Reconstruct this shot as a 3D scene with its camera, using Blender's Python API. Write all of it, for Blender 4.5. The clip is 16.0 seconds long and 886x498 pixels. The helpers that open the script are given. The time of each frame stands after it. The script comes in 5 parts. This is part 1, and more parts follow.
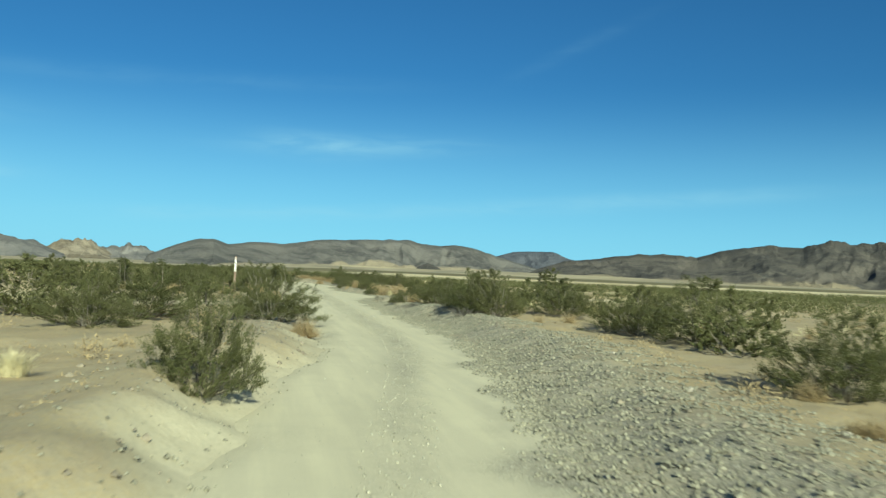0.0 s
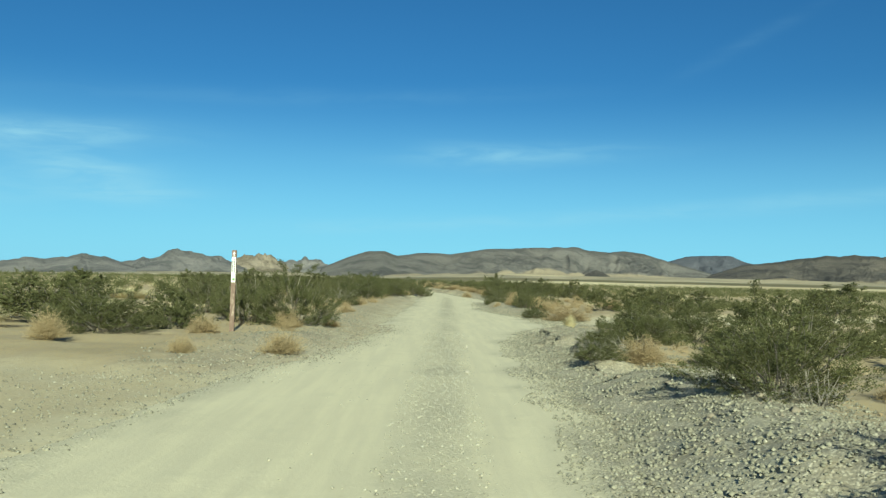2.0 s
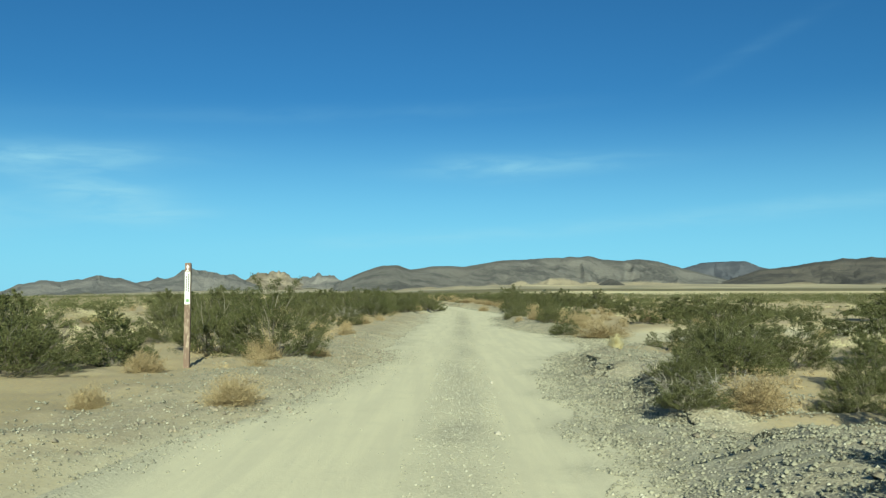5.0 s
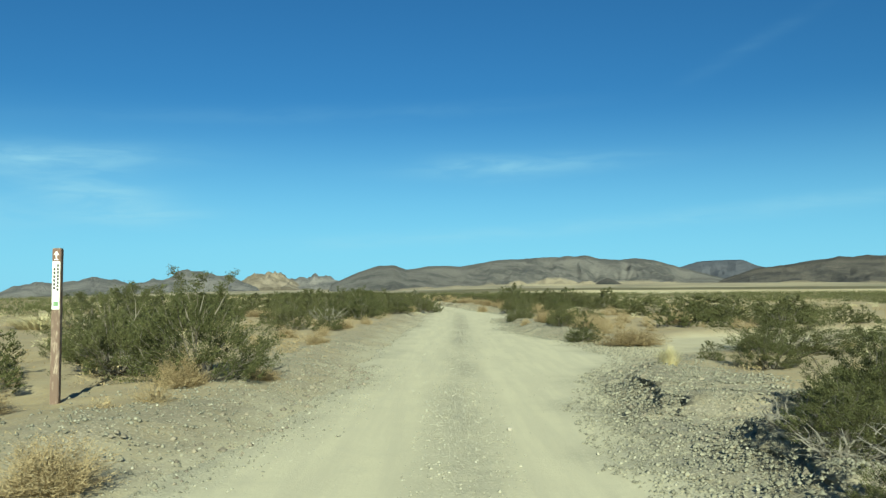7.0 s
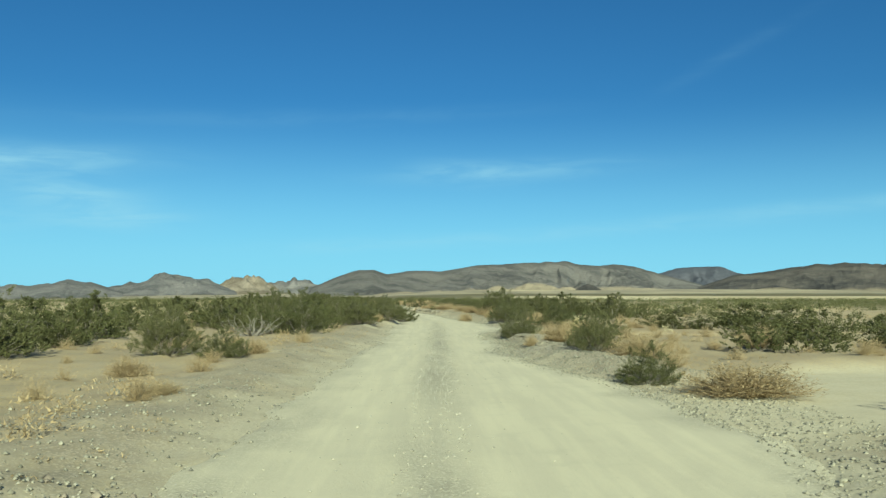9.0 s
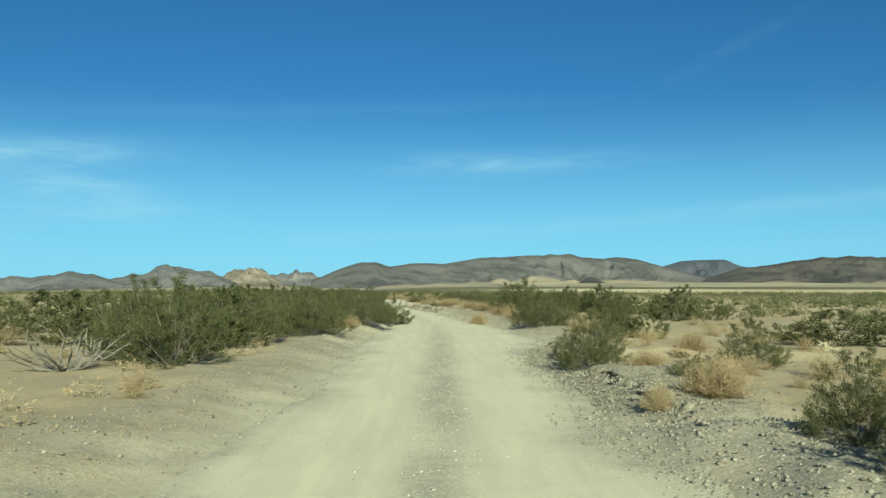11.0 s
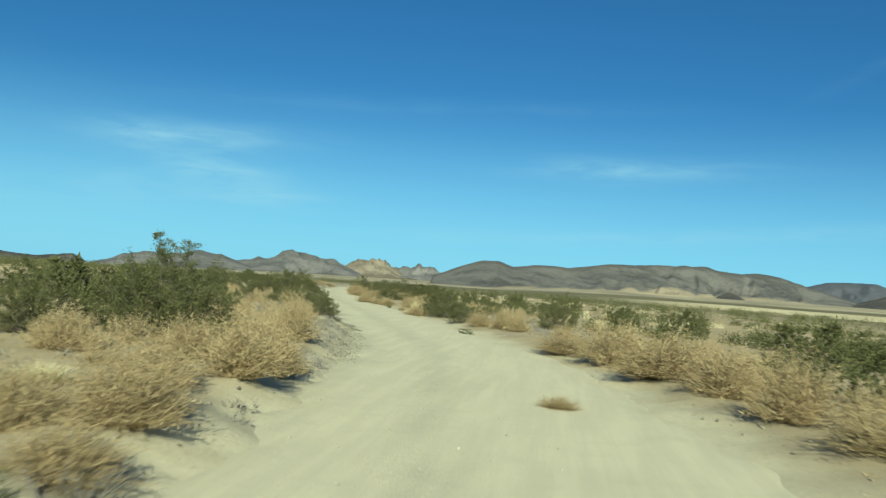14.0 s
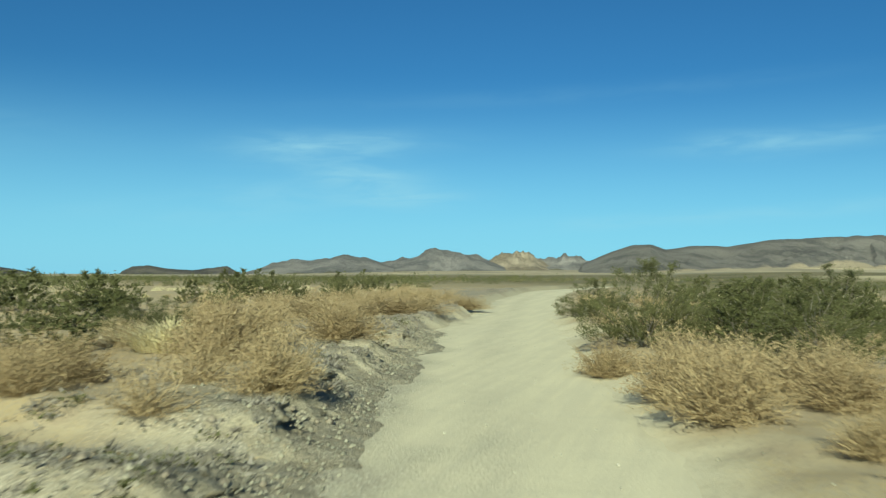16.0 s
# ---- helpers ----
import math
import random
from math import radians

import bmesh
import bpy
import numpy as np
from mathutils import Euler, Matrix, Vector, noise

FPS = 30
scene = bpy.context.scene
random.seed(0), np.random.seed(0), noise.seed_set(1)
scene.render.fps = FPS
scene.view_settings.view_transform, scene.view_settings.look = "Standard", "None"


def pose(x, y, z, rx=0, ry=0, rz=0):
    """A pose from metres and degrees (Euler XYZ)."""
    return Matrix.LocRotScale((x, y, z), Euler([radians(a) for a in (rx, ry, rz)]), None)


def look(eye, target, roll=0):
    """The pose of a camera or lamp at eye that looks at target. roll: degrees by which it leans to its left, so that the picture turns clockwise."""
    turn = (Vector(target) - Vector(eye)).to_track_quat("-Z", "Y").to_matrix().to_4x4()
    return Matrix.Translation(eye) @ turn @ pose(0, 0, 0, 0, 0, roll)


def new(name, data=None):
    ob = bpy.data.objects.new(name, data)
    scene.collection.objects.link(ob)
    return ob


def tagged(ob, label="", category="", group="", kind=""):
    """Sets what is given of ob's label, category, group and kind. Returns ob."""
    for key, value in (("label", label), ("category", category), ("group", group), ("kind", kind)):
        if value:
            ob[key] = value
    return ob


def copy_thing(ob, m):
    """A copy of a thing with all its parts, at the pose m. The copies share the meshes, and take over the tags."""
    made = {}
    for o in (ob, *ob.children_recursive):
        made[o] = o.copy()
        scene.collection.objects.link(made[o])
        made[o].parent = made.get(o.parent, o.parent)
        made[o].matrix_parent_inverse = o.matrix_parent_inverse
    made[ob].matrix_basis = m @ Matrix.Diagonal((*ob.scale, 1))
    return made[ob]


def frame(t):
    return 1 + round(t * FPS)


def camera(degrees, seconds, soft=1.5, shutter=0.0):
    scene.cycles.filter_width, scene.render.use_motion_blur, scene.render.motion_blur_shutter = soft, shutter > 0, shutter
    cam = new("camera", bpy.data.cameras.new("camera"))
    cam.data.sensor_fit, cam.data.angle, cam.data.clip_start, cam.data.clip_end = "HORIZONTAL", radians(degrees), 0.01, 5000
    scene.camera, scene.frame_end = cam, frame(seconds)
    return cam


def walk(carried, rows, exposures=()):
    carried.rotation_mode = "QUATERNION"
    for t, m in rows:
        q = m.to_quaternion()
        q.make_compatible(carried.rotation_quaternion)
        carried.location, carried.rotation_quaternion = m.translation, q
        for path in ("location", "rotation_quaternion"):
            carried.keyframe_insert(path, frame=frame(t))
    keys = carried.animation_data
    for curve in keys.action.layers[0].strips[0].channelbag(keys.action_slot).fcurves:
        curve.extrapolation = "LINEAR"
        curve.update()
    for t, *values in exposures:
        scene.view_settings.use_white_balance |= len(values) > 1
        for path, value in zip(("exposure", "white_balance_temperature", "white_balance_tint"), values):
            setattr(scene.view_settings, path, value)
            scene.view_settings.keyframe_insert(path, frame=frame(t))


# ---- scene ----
cam = camera(54.5, 16.0, soft=1.35, shutter=0.06)
# seconds, x, y, z, yaw to the left, pitch up, roll
ROWS = [
    (0, -3.35, -34.40, 1.50, -11.71, 1.84, 2.75),
    (0.1, -2.65, -30.80, 1.50, -10.04, 2.12, 3.11),
    (0.2, -1.95, -27.10, 1.50, -9.47, 2.51, 3.71),
    (0.3, -1.30, -23.40, 1.50, -7.33, 2.57, 3.74),
    (0.4, -0.72, -19.70, 1.50, -5.55, 2.67, 3.12),
    (0.5, -0.29, -16.43, 1.52, -4.09, 2.52, 2.60),
    (0.6, -0.27, -15.92, 1.50, -3.89, 2.51, 2.55),
    (0.8, -0.21, -14.91, 1.50, -3.48, 2.47, 2.45),
    (1, -0.18, -13.93, 1.52, -2.93, 2.43, 2.30),
    (1.5, -0.13, -11.60, 1.50, -1.70, 2.21, 2.00),
    (2, -0.09, -9.63, 1.49, -0.64, 1.99, 1.68),
    (2.5, -0.08, -8.30, 1.50, -0.13, 2.48, 1.16),
    (3, -0.08, -7.33, 1.50, 0.05, 2.94, 0.86),
    (3.5, -0.07, -6.60, 1.50, 0.19, 3.21, 0.78),
    (4, -0.06, -6.09, 1.51, 0.26, 3.30, 0.48),
    (4.2, -0.06, -5.89, 1.52, 0.25, 3.22, 0.37),
    (6.3, -0.02, -2.47, 1.50, 0.29, 2.59, -0.05),
    (6.5, -0.02, -1.83, 1.50, 0.27, 2.63, -0.15),
    (7, 0.00, -0.00, 1.48, 0.01, 2.83, -0.08),
    (7.5, 0.08, 2.28, 1.48, -0.45, 3.07, 0.04),
    (8, 0.15, 4.72, 1.49, -1.03, 3.19, 0.14),
    (8.2, 0.20, 5.77, 1.45, -1.25, 3.44, 0.33),
    (10.3, 0.35, 19.27, 1.50, -1.38, 2.58, 0.12),
    (10.5, 0.40, 20.62, 1.50, -1.31, 2.69, 0.16),
    (11, 0.52, 24.29, 1.51, -1.13, 2.67, 0.39),
    (11.5, 0.62, 28.27, 1.51, -0.72, 2.72, 0.31),
    (11.8, 0.72, 32.40, 1.50, -0.57, 2.95, 0.66),
    (12, 0.78, 39.60, 1.50, -1.23, 2.52, 1.81),
    (12.5, 1.11, 58.20, 1.50, 3.61, 2.50, 0.35),
    (13, -0.62, 76.73, 1.50, 9.83, 2.35, -0.02),
    (13.5, -3.56, 95.09, 1.50, -4.22, 2.25, 0.52),
    (14, -1.94, 113.62, 1.50, 7.20, 2.34, 4.53),
    (14.5, -4.19, 132.09, 1.50, 17.63, 2.21, -0.56),
    (15, -9.53, 149.90, 1.50, 20.24, 2.39, -0.08),
    (15.5, -15.42, 167.56, 1.50, 16.98, 1.95, 2.03),
    (16, -20.30, 185.51, 1.50, 16.64, 1.45, 0.79),
]
walk(cam, [(t, pose(x, y, z, 0, 0, yaw) @ pose(0, 0, 0, 90 + pitch, 0, 0) @ pose(0, 0, 0, 0, 0, roll))
           for t, x, y, z, yaw, pitch, roll in ROWS], exposures=[(0, 0.80, 6350, -10), (13.5, 0.80, 6350, -10), (14.3, 0.75, 6400, -10), (16, 0.75, 6450, -10)])

# ---- light ----
SUN_HEIGHT, SUN_FROM = 26.0, 173.0  # degrees above the horizon; compass way the sun stands in, 0 is +y, clockwise
world = bpy.data.worlds.new("desert_sky")
scene.world = world
world.use_nodes = True
wn, wl = world.node_tree.nodes, world.node_tree.links
sky = wn.new("ShaderNodeTexSky")
sky.sky_type, sky.sun_disc = "NISHITA", False
sky.sun_elevation, sky.sun_rotation = radians(SUN_HEIGHT), radians(SUN_FROM)
sky.altitude, sky.air_density, sky.dust_density, sky.ozone_density = 1200, 1.1, 0.8, 2.5
background = wn["Background"]
background.inputs["Strength"].default_value = 0.0465
way = wn.new("ShaderNodeTexCoord")
tinted = wn.new("ShaderNodeMixRGB")
tinted.blend_type = "MULTIPLY"
tinted.inputs["Fac"].default_value, tinted.inputs["Color2"].default_value = 1.0, (0.288, 0.655, 1.01, 1)
wl.new(sky.outputs["Color"], tinted.inputs["Color1"])
def sky_value(op, a, b):
    m = wn.new("ShaderNodeMath")
    m.operation = op
    m.use_clamp = True
    for socket, v in zip(m.inputs, (a, b)):
        if isinstance(v, (int, float)):
            socket.default_value = v
        else:
            wl.new(v, socket)
    return m.outputs["Value"]


def sky_span(value, lo, hi, top):
    r = wn.new("ShaderNodeMapRange")
    r.interpolation_type = "SMOOTHSTEP"
    for key, v in (("From Min", lo), ("From Max", hi), ("To Min", 0.0), ("To Max", top)):
        r.inputs[key].default_value = v
    wl.new(value, r.inputs["Value"])
    return r.outputs["Result"]


def sky_math(op, a, b=0.0):
    m = wn.new("ShaderNodeMath")
    m.operation = op
    for socket, v in zip(m.inputs, (a, b)):
        if isinstance(v, (int, float)):
            socket.default_value = v
        else:
            wl.new(v, socket)
    return m.outputs["Value"]


# bearing to the left of +y and height over the horizon, in degrees
compass = wn.new("ShaderNodeSeparateXYZ")
wl.new(way.outputs["Generated"], compass.inputs["Vector"])
bearing_at = sky_math("MULTIPLY", sky_math("ARCTAN2", sky_math("MULTIPLY", compass.outputs["X"], -1.0), compass.outputs["Y"]), 57.296)
height_at = sky_math("MULTIPLY", sky_math("ARCSINE", compass.outputs["Z"]), 57.296)
fibre_way = wn.new("ShaderNodeCombineXYZ")
wl.new(sky_math("MULTIPLY", bearing_at, 0.20), fibre_way.inputs["X"])
wl.new(sky_math("ADD", sky_math("MULTIPLY", height_at, 1.05), sky_math("MULTIPLY", bearing_at, 0.05)), fibre_way.inputs["Y"])
fibre = wn.new("ShaderNodeTexNoise")
fibre.inputs["Scale"].default_value, fibre.inputs["Detail"].default_value = 1.0, 7.0
fibre.inputs["Roughness"].default_value, fibre.inputs["Distortion"].default_value = 0.55, 0.5
wl.new(fibre_way.outputs["Vector"], fibre.inputs["Vector"])
streaks = sky_math("ADD", sky_span(fibre.outputs["Fac"], 0.30, 0.66, 0.72), 0.28)
veil = None
# thin cirrus: bearing, height, half length, half depth, rise along the bearing, density
for bearing, height, wide, deep, tilt, dense in (
        (22.4, 8.3, 5.2, 0.7, -0.05, 0.44), (26.0, 7.7, 4.2, 1.0, 0.0, 0.42), (22.2, 6.2, 3.4, 0.75, 0.0, 0.62), (19.8, 4.9, 4.0, 0.75, 0.0, 0.62), (28.0, 4.8, 4.0, 0.9, 0.0, 0.26),
        (-5.6, 8.3, 7.0, 0.6, -0.04, 0.36), (-3.0, 8.2, 3.0, 0.75, 0.10, 0.26), (-15.5, 4.7, 15.0, 0.5, -0.07, 0.27), (4.0, 3.4, 9.0, 0.45, -0.05, 0.24), (-27.0, 5.8, 8.0, 0.45, -0.06, 0.20),
        (8.0, 11.6, 15.0, 0.5, -0.05, 0.07), (-20.0, 15.2, 4.0, 0.45, -0.45, 0.05), (33.0, 3.4, 9.0, 0.9, 0.0, 0.16), (60.0, 8.0, 14.0, 1.6, 0.0, 0.25), (-72.0, 9.0, 14.0, 1.6, 0.0, 0.25)):
    off = sky_math("SUBTRACT", bearing_at, bearing)
    rise = sky_math("SUBTRACT", sky_math("SUBTRACT", height_at, height), sky_math("MULTIPLY", off, tilt))
    spread_out = sky_math("ADD", sky_math("POWER", sky_math("ABSOLUTE", sky_math("DIVIDE", off, wide)), 2.0), sky_math("POWER", sky_math("ABSOLUTE", sky_math("DIVIDE", rise, deep)), 2.0))
    body = sky_math("MULTIPLY", sky_math("EXPONENT", sky_math("MULTIPLY", spread_out, -1.0)), dense)
    patch = sky_value("MULTIPLY", body, streaks)
    veil = patch if veil is None else sky_value("ADD", veil, patch)
cirrus = wn.new("ShaderNodeMixRGB")
cirrus.inputs["Color2"].default_value = (4.9, 8.5, 11.0, 1)
# pale air towards the horizon, all round
upward = wn.new("ShaderNodeSeparateXYZ")
wl.new(way.outputs["Generated"], upward.inputs["Vector"])
haze = wn.new("ShaderNodeMixRGB")
haze.inputs["Color2"].default_value = (4.4, 9.5, 13.6, 1)
wl.new(sky_value("SUBTRACT", 0.72, sky_span(upward.outputs["Z"], -0.02, 0.23, 0.72)), haze.inputs["Fac"])
wl.new(tinted.outputs["Color"], haze.inputs["Color1"])
wl.new(veil, cirrus.inputs["Fac"])
wl.new(haze.outputs["Color"], cirrus.inputs["Color1"])
wl.new(cirrus.outputs["Color"], background.inputs["Color"])

sun = new("sun", bpy.data.lights.new("sun", "SUN"))
sun.data.energy, sun.data.angle, sun.data.color = 5.0, radians(0.55), (0.97, 0.94, 0.80)
_a, _e = radians(SUN_FROM), radians(SUN_HEIGHT)
sun.matrix_world = look((0, 0, 30), (-math.sin(_a) * math.cos(_e) * 30, -math.cos(_a) * math.cos(_e) * 30, 30 - math.sin(_e) * 30))


# ---- materials ----
def material(name, rough=0.9, spec=0.2):
    mat = bpy.data.materials.new(name)
    mat.use_nodes = True
    bsdf = mat.node_tree.nodes["Principled BSDF"]
    bsdf.inputs["Roughness"].default_value = rough
    bsdf.inputs["Specular IOR Level"].default_value = spec
    return mat, mat.node_tree.nodes, mat.node_tree.links, bsdf


def noise_node(nodes, links, vector, scale, detail=5.0, rough=0.6, squash=None):
    tex = nodes.new("ShaderNodeTexNoise")
    tex.inputs["Scale"].default_value, tex.inputs["Detail"].default_value = scale, detail
    tex.inputs["Roughness"].default_value = rough
    if squash:
        m = nodes.new("ShaderNodeMapping")
        m.inputs["Scale"].default_value = squash
        links.new(vector, m.inputs["Vector"])
        vector = m.outputs["Vector"]
    links.new(vector, tex.inputs["Vector"])
    return tex.outputs["Fac"]


def span(nodes, links, value, lo, hi, a=0.0, b=1.0):
    r = nodes.new("ShaderNodeMapRange")
    r.interpolation_type = "SMOOTHSTEP"
    for key, v in (("From Min", lo), ("From Max", hi), ("To Min", a), ("To Max", b)):
        r.inputs[key].default_value = v
    links.new(value, r.inputs["Value"])
    return r.outputs["Result"]


def blend(nodes, links, fac, a, b, mode="MIX"):
    m = nodes.new("ShaderNodeMixRGB")
    m.blend_type = mode
    for socket, v in ((m.inputs["Fac"], fac), (m.inputs["Color1"], a), (m.inputs["Color2"], b)):
        if isinstance(v, (int, float)):
            socket.default_value = v
        elif isinstance(v, tuple):
            socket.default_value = (*v, 1)
        else:
            links.new(v, socket)
    return m.outputs["Color"]


def times(nodes, links, a, b, op="MULTIPLY"):
    m = nodes.new("ShaderNodeMath")
    m.operation = op
    for socket, v in zip(m.inputs, (a, b)):
        if isinstance(v, (int, float)):
            socket.default_value = v
        else:
            links.new(v, socket)
    return m.outputs["Value"]


def relief(nodes, links, bsdf, height, strength, distance):
    bump = nodes.new("ShaderNodeBump")
    bump.inputs["Strength"].default_value, bump.inputs["Distance"].default_value = strength, distance
    links.new(height, bump.inputs["Height"])
    links.new(bump.outputs["Normal"], bsdf.inputs["Normal"])


def speckle(nodes, links, place, scale, lo, hi):
    v = nodes.new("ShaderNodeTexVoronoi")
    v.inputs["Scale"].default_value = scale
    shake = nodes.new("ShaderNodeTexNoise")
    shake.inputs["Scale"].default_value = scale * 0.8
    links.new(place, shake.inputs["Vector"])
    shift = nodes.new("ShaderNodeVectorMath")
    shift.operation = "MULTIPLY_ADD"
    links.new(shake.outputs["Color"], shift.inputs[0])
    shift.inputs[1].default_value = (1.3 / scale, 1.3 / scale, 1.3 / scale)
    links.new(place, shift.inputs[2])
    links.new(shift.outputs["Vector"], v.inputs["Vector"])
    grey = nodes.new("ShaderNodeRGBToBW")
    links.new(v.outputs["Color"], grey.inputs["Color"])
    return span(nodes, links, v.outputs["Distance"], lo, hi, 1.0, 0.0), grey.outputs["Val"]


def attribute(nodes, name):
    a = nodes.new("ShaderNodeAttribute")
    a.attribute_name = name
    return a.outputs["Fac"]


def stones(n, l, place):
    """Colour and height of a bed of mixed gravel."""
    grit, tone = speckle(n, l, place, 34.0, 0.30, 0.62)
    coarse, tone_b = speckle(n, l, place, 13.0, 0.16, 0.34)
    patchy = noise_node(n, l, place, 2.3, 4, 0.6)
    grey = blend(n, l, span(n, l, tone, 0.25, 0.75), (0.215, 0.195, 0.15), (0.46, 0.418, 0.315))
    grey = blend(n, l, grit, (0.22, 0.20, 0.15), grey)
    grey = blend(n, l, times(n, l, coarse, 0.7), grey, blend(n, l, span(n, l, tone_b, 0.3, 0.7), (0.22, 0.20, 0.155), (0.52, 0.47, 0.36)))
    grey = blend(n, l, span(n, l, patchy, 0.45, 0.65, 0.0, 0.65), grey, (0.38, 0.345, 0.247))
    return grey, times(n, l, grit, coarse, "ADD")


def make_ground_material():
    mat, n, l, bsdf = material("desert_soil", 0.95, 0.1)
    geo = n.new("ShaderNodeNewGeometry")
    place = geo.outputs["Position"]
    broad = noise_node(n, l, place, 0.22, 5)
    mid = noise_node(n, l, place, 1.7, 6, 0.65)
    fine = noise_node(n, l, place, 14.0, 5, 0.7)
    sand = blend(n, l, span(n, l, broad, 0.35, 0.65), (0.288, 0.242, 0.155), (0.36, 0.30, 0.19))
    sand = blend(n, l, span(n, l, mid, 0.40, 0.66, 0, 0.8), sand, (0.30, 0.24, 0.155))
    litter = times(n, l, span(n, l, noise_node(n, l, place, 0.8, 5, 0.6), 0.37, 0.54), span(n, l, noise_node(n, l, place, 22.0, 4, 0.7), 0.44, 0.58))
    sand = blend(n, l, times(n, l, litter, 0.75), sand, (0.36, 0.28, 0.145))
    sand = blend(n, l, span(n, l, fine, 0.52, 0.74, 0, 0.7), sand, (0.20, 0.165, 0.12))
    grey, lumps = stones(n, l, place)
    gravel = attribute(n, "gravel")
    sand = blend(n, l, times(n, l, gravel, span(n, l, mid, 0.25, 0.55, 0.5, 1.0)), sand, grey)
    dusty = times(n, l, attribute(n, "dust"), span(n, l, mid, 0.35, 0.65, 1.0, 0.8))
    sand = blend(n, l, dusty, sand, blend(n, l, span(n, l, fine, 0.4, 0.7), (0.53, 0.478, 0.33), (0.46, 0.415, 0.29)))
    # plant cover of the open plain, by the cover mask of the sheet
    cover = attribute(n, "cover")
    patch = noise_node(n, l, place, 0.012, 4, 0.55, (1.0, 0.35, 1.0))
    tuft = noise_node(n, l, place, 0.30, 4, 0.7)
    scrub = blend(n, l, span(n, l, tuft, 0.38, 0.6), (0.085, 0.082, 0.04), (0.15, 0.13, 0.07))
    scrub = blend(n, l, span(n, l, patch, 0.56, 0.70, 0, 0.6), scrub, (0.24, 0.20, 0.105))
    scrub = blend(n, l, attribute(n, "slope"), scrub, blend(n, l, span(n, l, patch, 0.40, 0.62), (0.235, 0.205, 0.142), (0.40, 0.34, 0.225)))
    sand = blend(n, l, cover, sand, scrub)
    pale = blend(n, l, span(n, l, noise_node(n, l, place, 0.006, 4, 0.6), 0.4, 0.6), (0.58, 0.50, 0.31), (0.48, 0.39, 0.23))
    sand = blend(n, l, attribute(n, "playa"), sand, pale)
    l.new(sand, bsdf.inputs["Base Color"])
    height = times(n, l, times(n, l, mid, 0.6), times(n, l, fine, 0.5), "ADD")
    height = times(n, l, height, times(n, l, lumps, times(n, l, gravel, 0.15)), "ADD")
    relief(n, l, bsdf, height, 0.45, 0.04)
    return mat


def make_bank_material():
    """Freshly broken earth of the cut banks: dull brown-grey, full of grit and rootlets."""
    mat, n, l, bsdf = material("bank_earth", 0.95, 0.08)
    geo = n.new("ShaderNodeNewGeometry")
    place = geo.outputs["Position"]
    mid = noise_node(n, l, place, 2.4, 6, 0.65)
    fine = noise_node(n, l, place, 26.0, 5, 0.75)
    earth = blend(n, l, span(n, l, mid, 0.36, 0.64), (0.235, 0.206, 0.142), (0.350, 0.310, 0.215))
    earth = blend(n, l, span(n, l, fine, 0.50, 0.66, 0, 0.75), earth, (0.125, 0.108, 0.076))
    grey, lumps = stones(n, l, place)
    earth = blend(n, l, span(n, l, noise_node(n, l, place, 5.0, 4, 0.6), 0.46, 0.60, 0, 0.6), earth, grey)
    rootlet = noise_node(n, l, place, 14.0, 4, 0.7, (1.0, 0.25, 1.6))
    earth = blend(n, l, span(n, l, rootlet, 0.60, 0.66, 0, 0.6), earth, (0.36, 0.29, 0.17))
    l.new(earth, bsdf.inputs["Base Color"])
    relief(n, l, bsdf, times(n, l, times(n, l, mid, 0.5), times(n, l, times(n, l, fine, 0.6), times(n, l, lumps, 0.12), "ADD"), "ADD"), 0.8, 0.05)
    return mat


def make_road_material():
    mat, n, l, bsdf = material("packed_dirt", 0.95, 0.1)
    geo = n.new("ShaderNodeNewGeometry")
    place = geo.outputs["Position"]
    streak = noise_node(n, l, place, 1.2, 5, 0.6, (3.2, 0.22, 1.0))
    mid = noise_node(n, l, place, 1.7, 6, 0.65)
    fine = noise_node(n, l, place, 30.0, 4, 0.7)
    dirt = blend(n, l, span(n, l, streak, 0.38, 0.64), (0.50, 0.452, 0.315), (0.55, 0.497, 0.34))
    dirt = blend(n, l, span(n, l, mid, 0.5, 0.75, 0, 0.5), dirt, (0.45, 0.41, 0.29))
    loose = attribute(n, "loose")
    grey, lumps = stones(n, l, place)
    dirt = blend(n, l, times(n, l, loose, span(n, l, mid, 0.25, 0.55, 0.5, 1.0)), dirt, grey)
    l.new(dirt, bsdf.inputs["Base Color"])
    height = times(n, l, times(n, l, mid, 0.5), times(n, l, fine, 0.25), "ADD")
    height = times(n, l, height, times(n, l, lumps, times(n, l, loose, 0.4)), "ADD")
    relief(n, l, bsdf, height, 0.6, 0.03)
    return mat


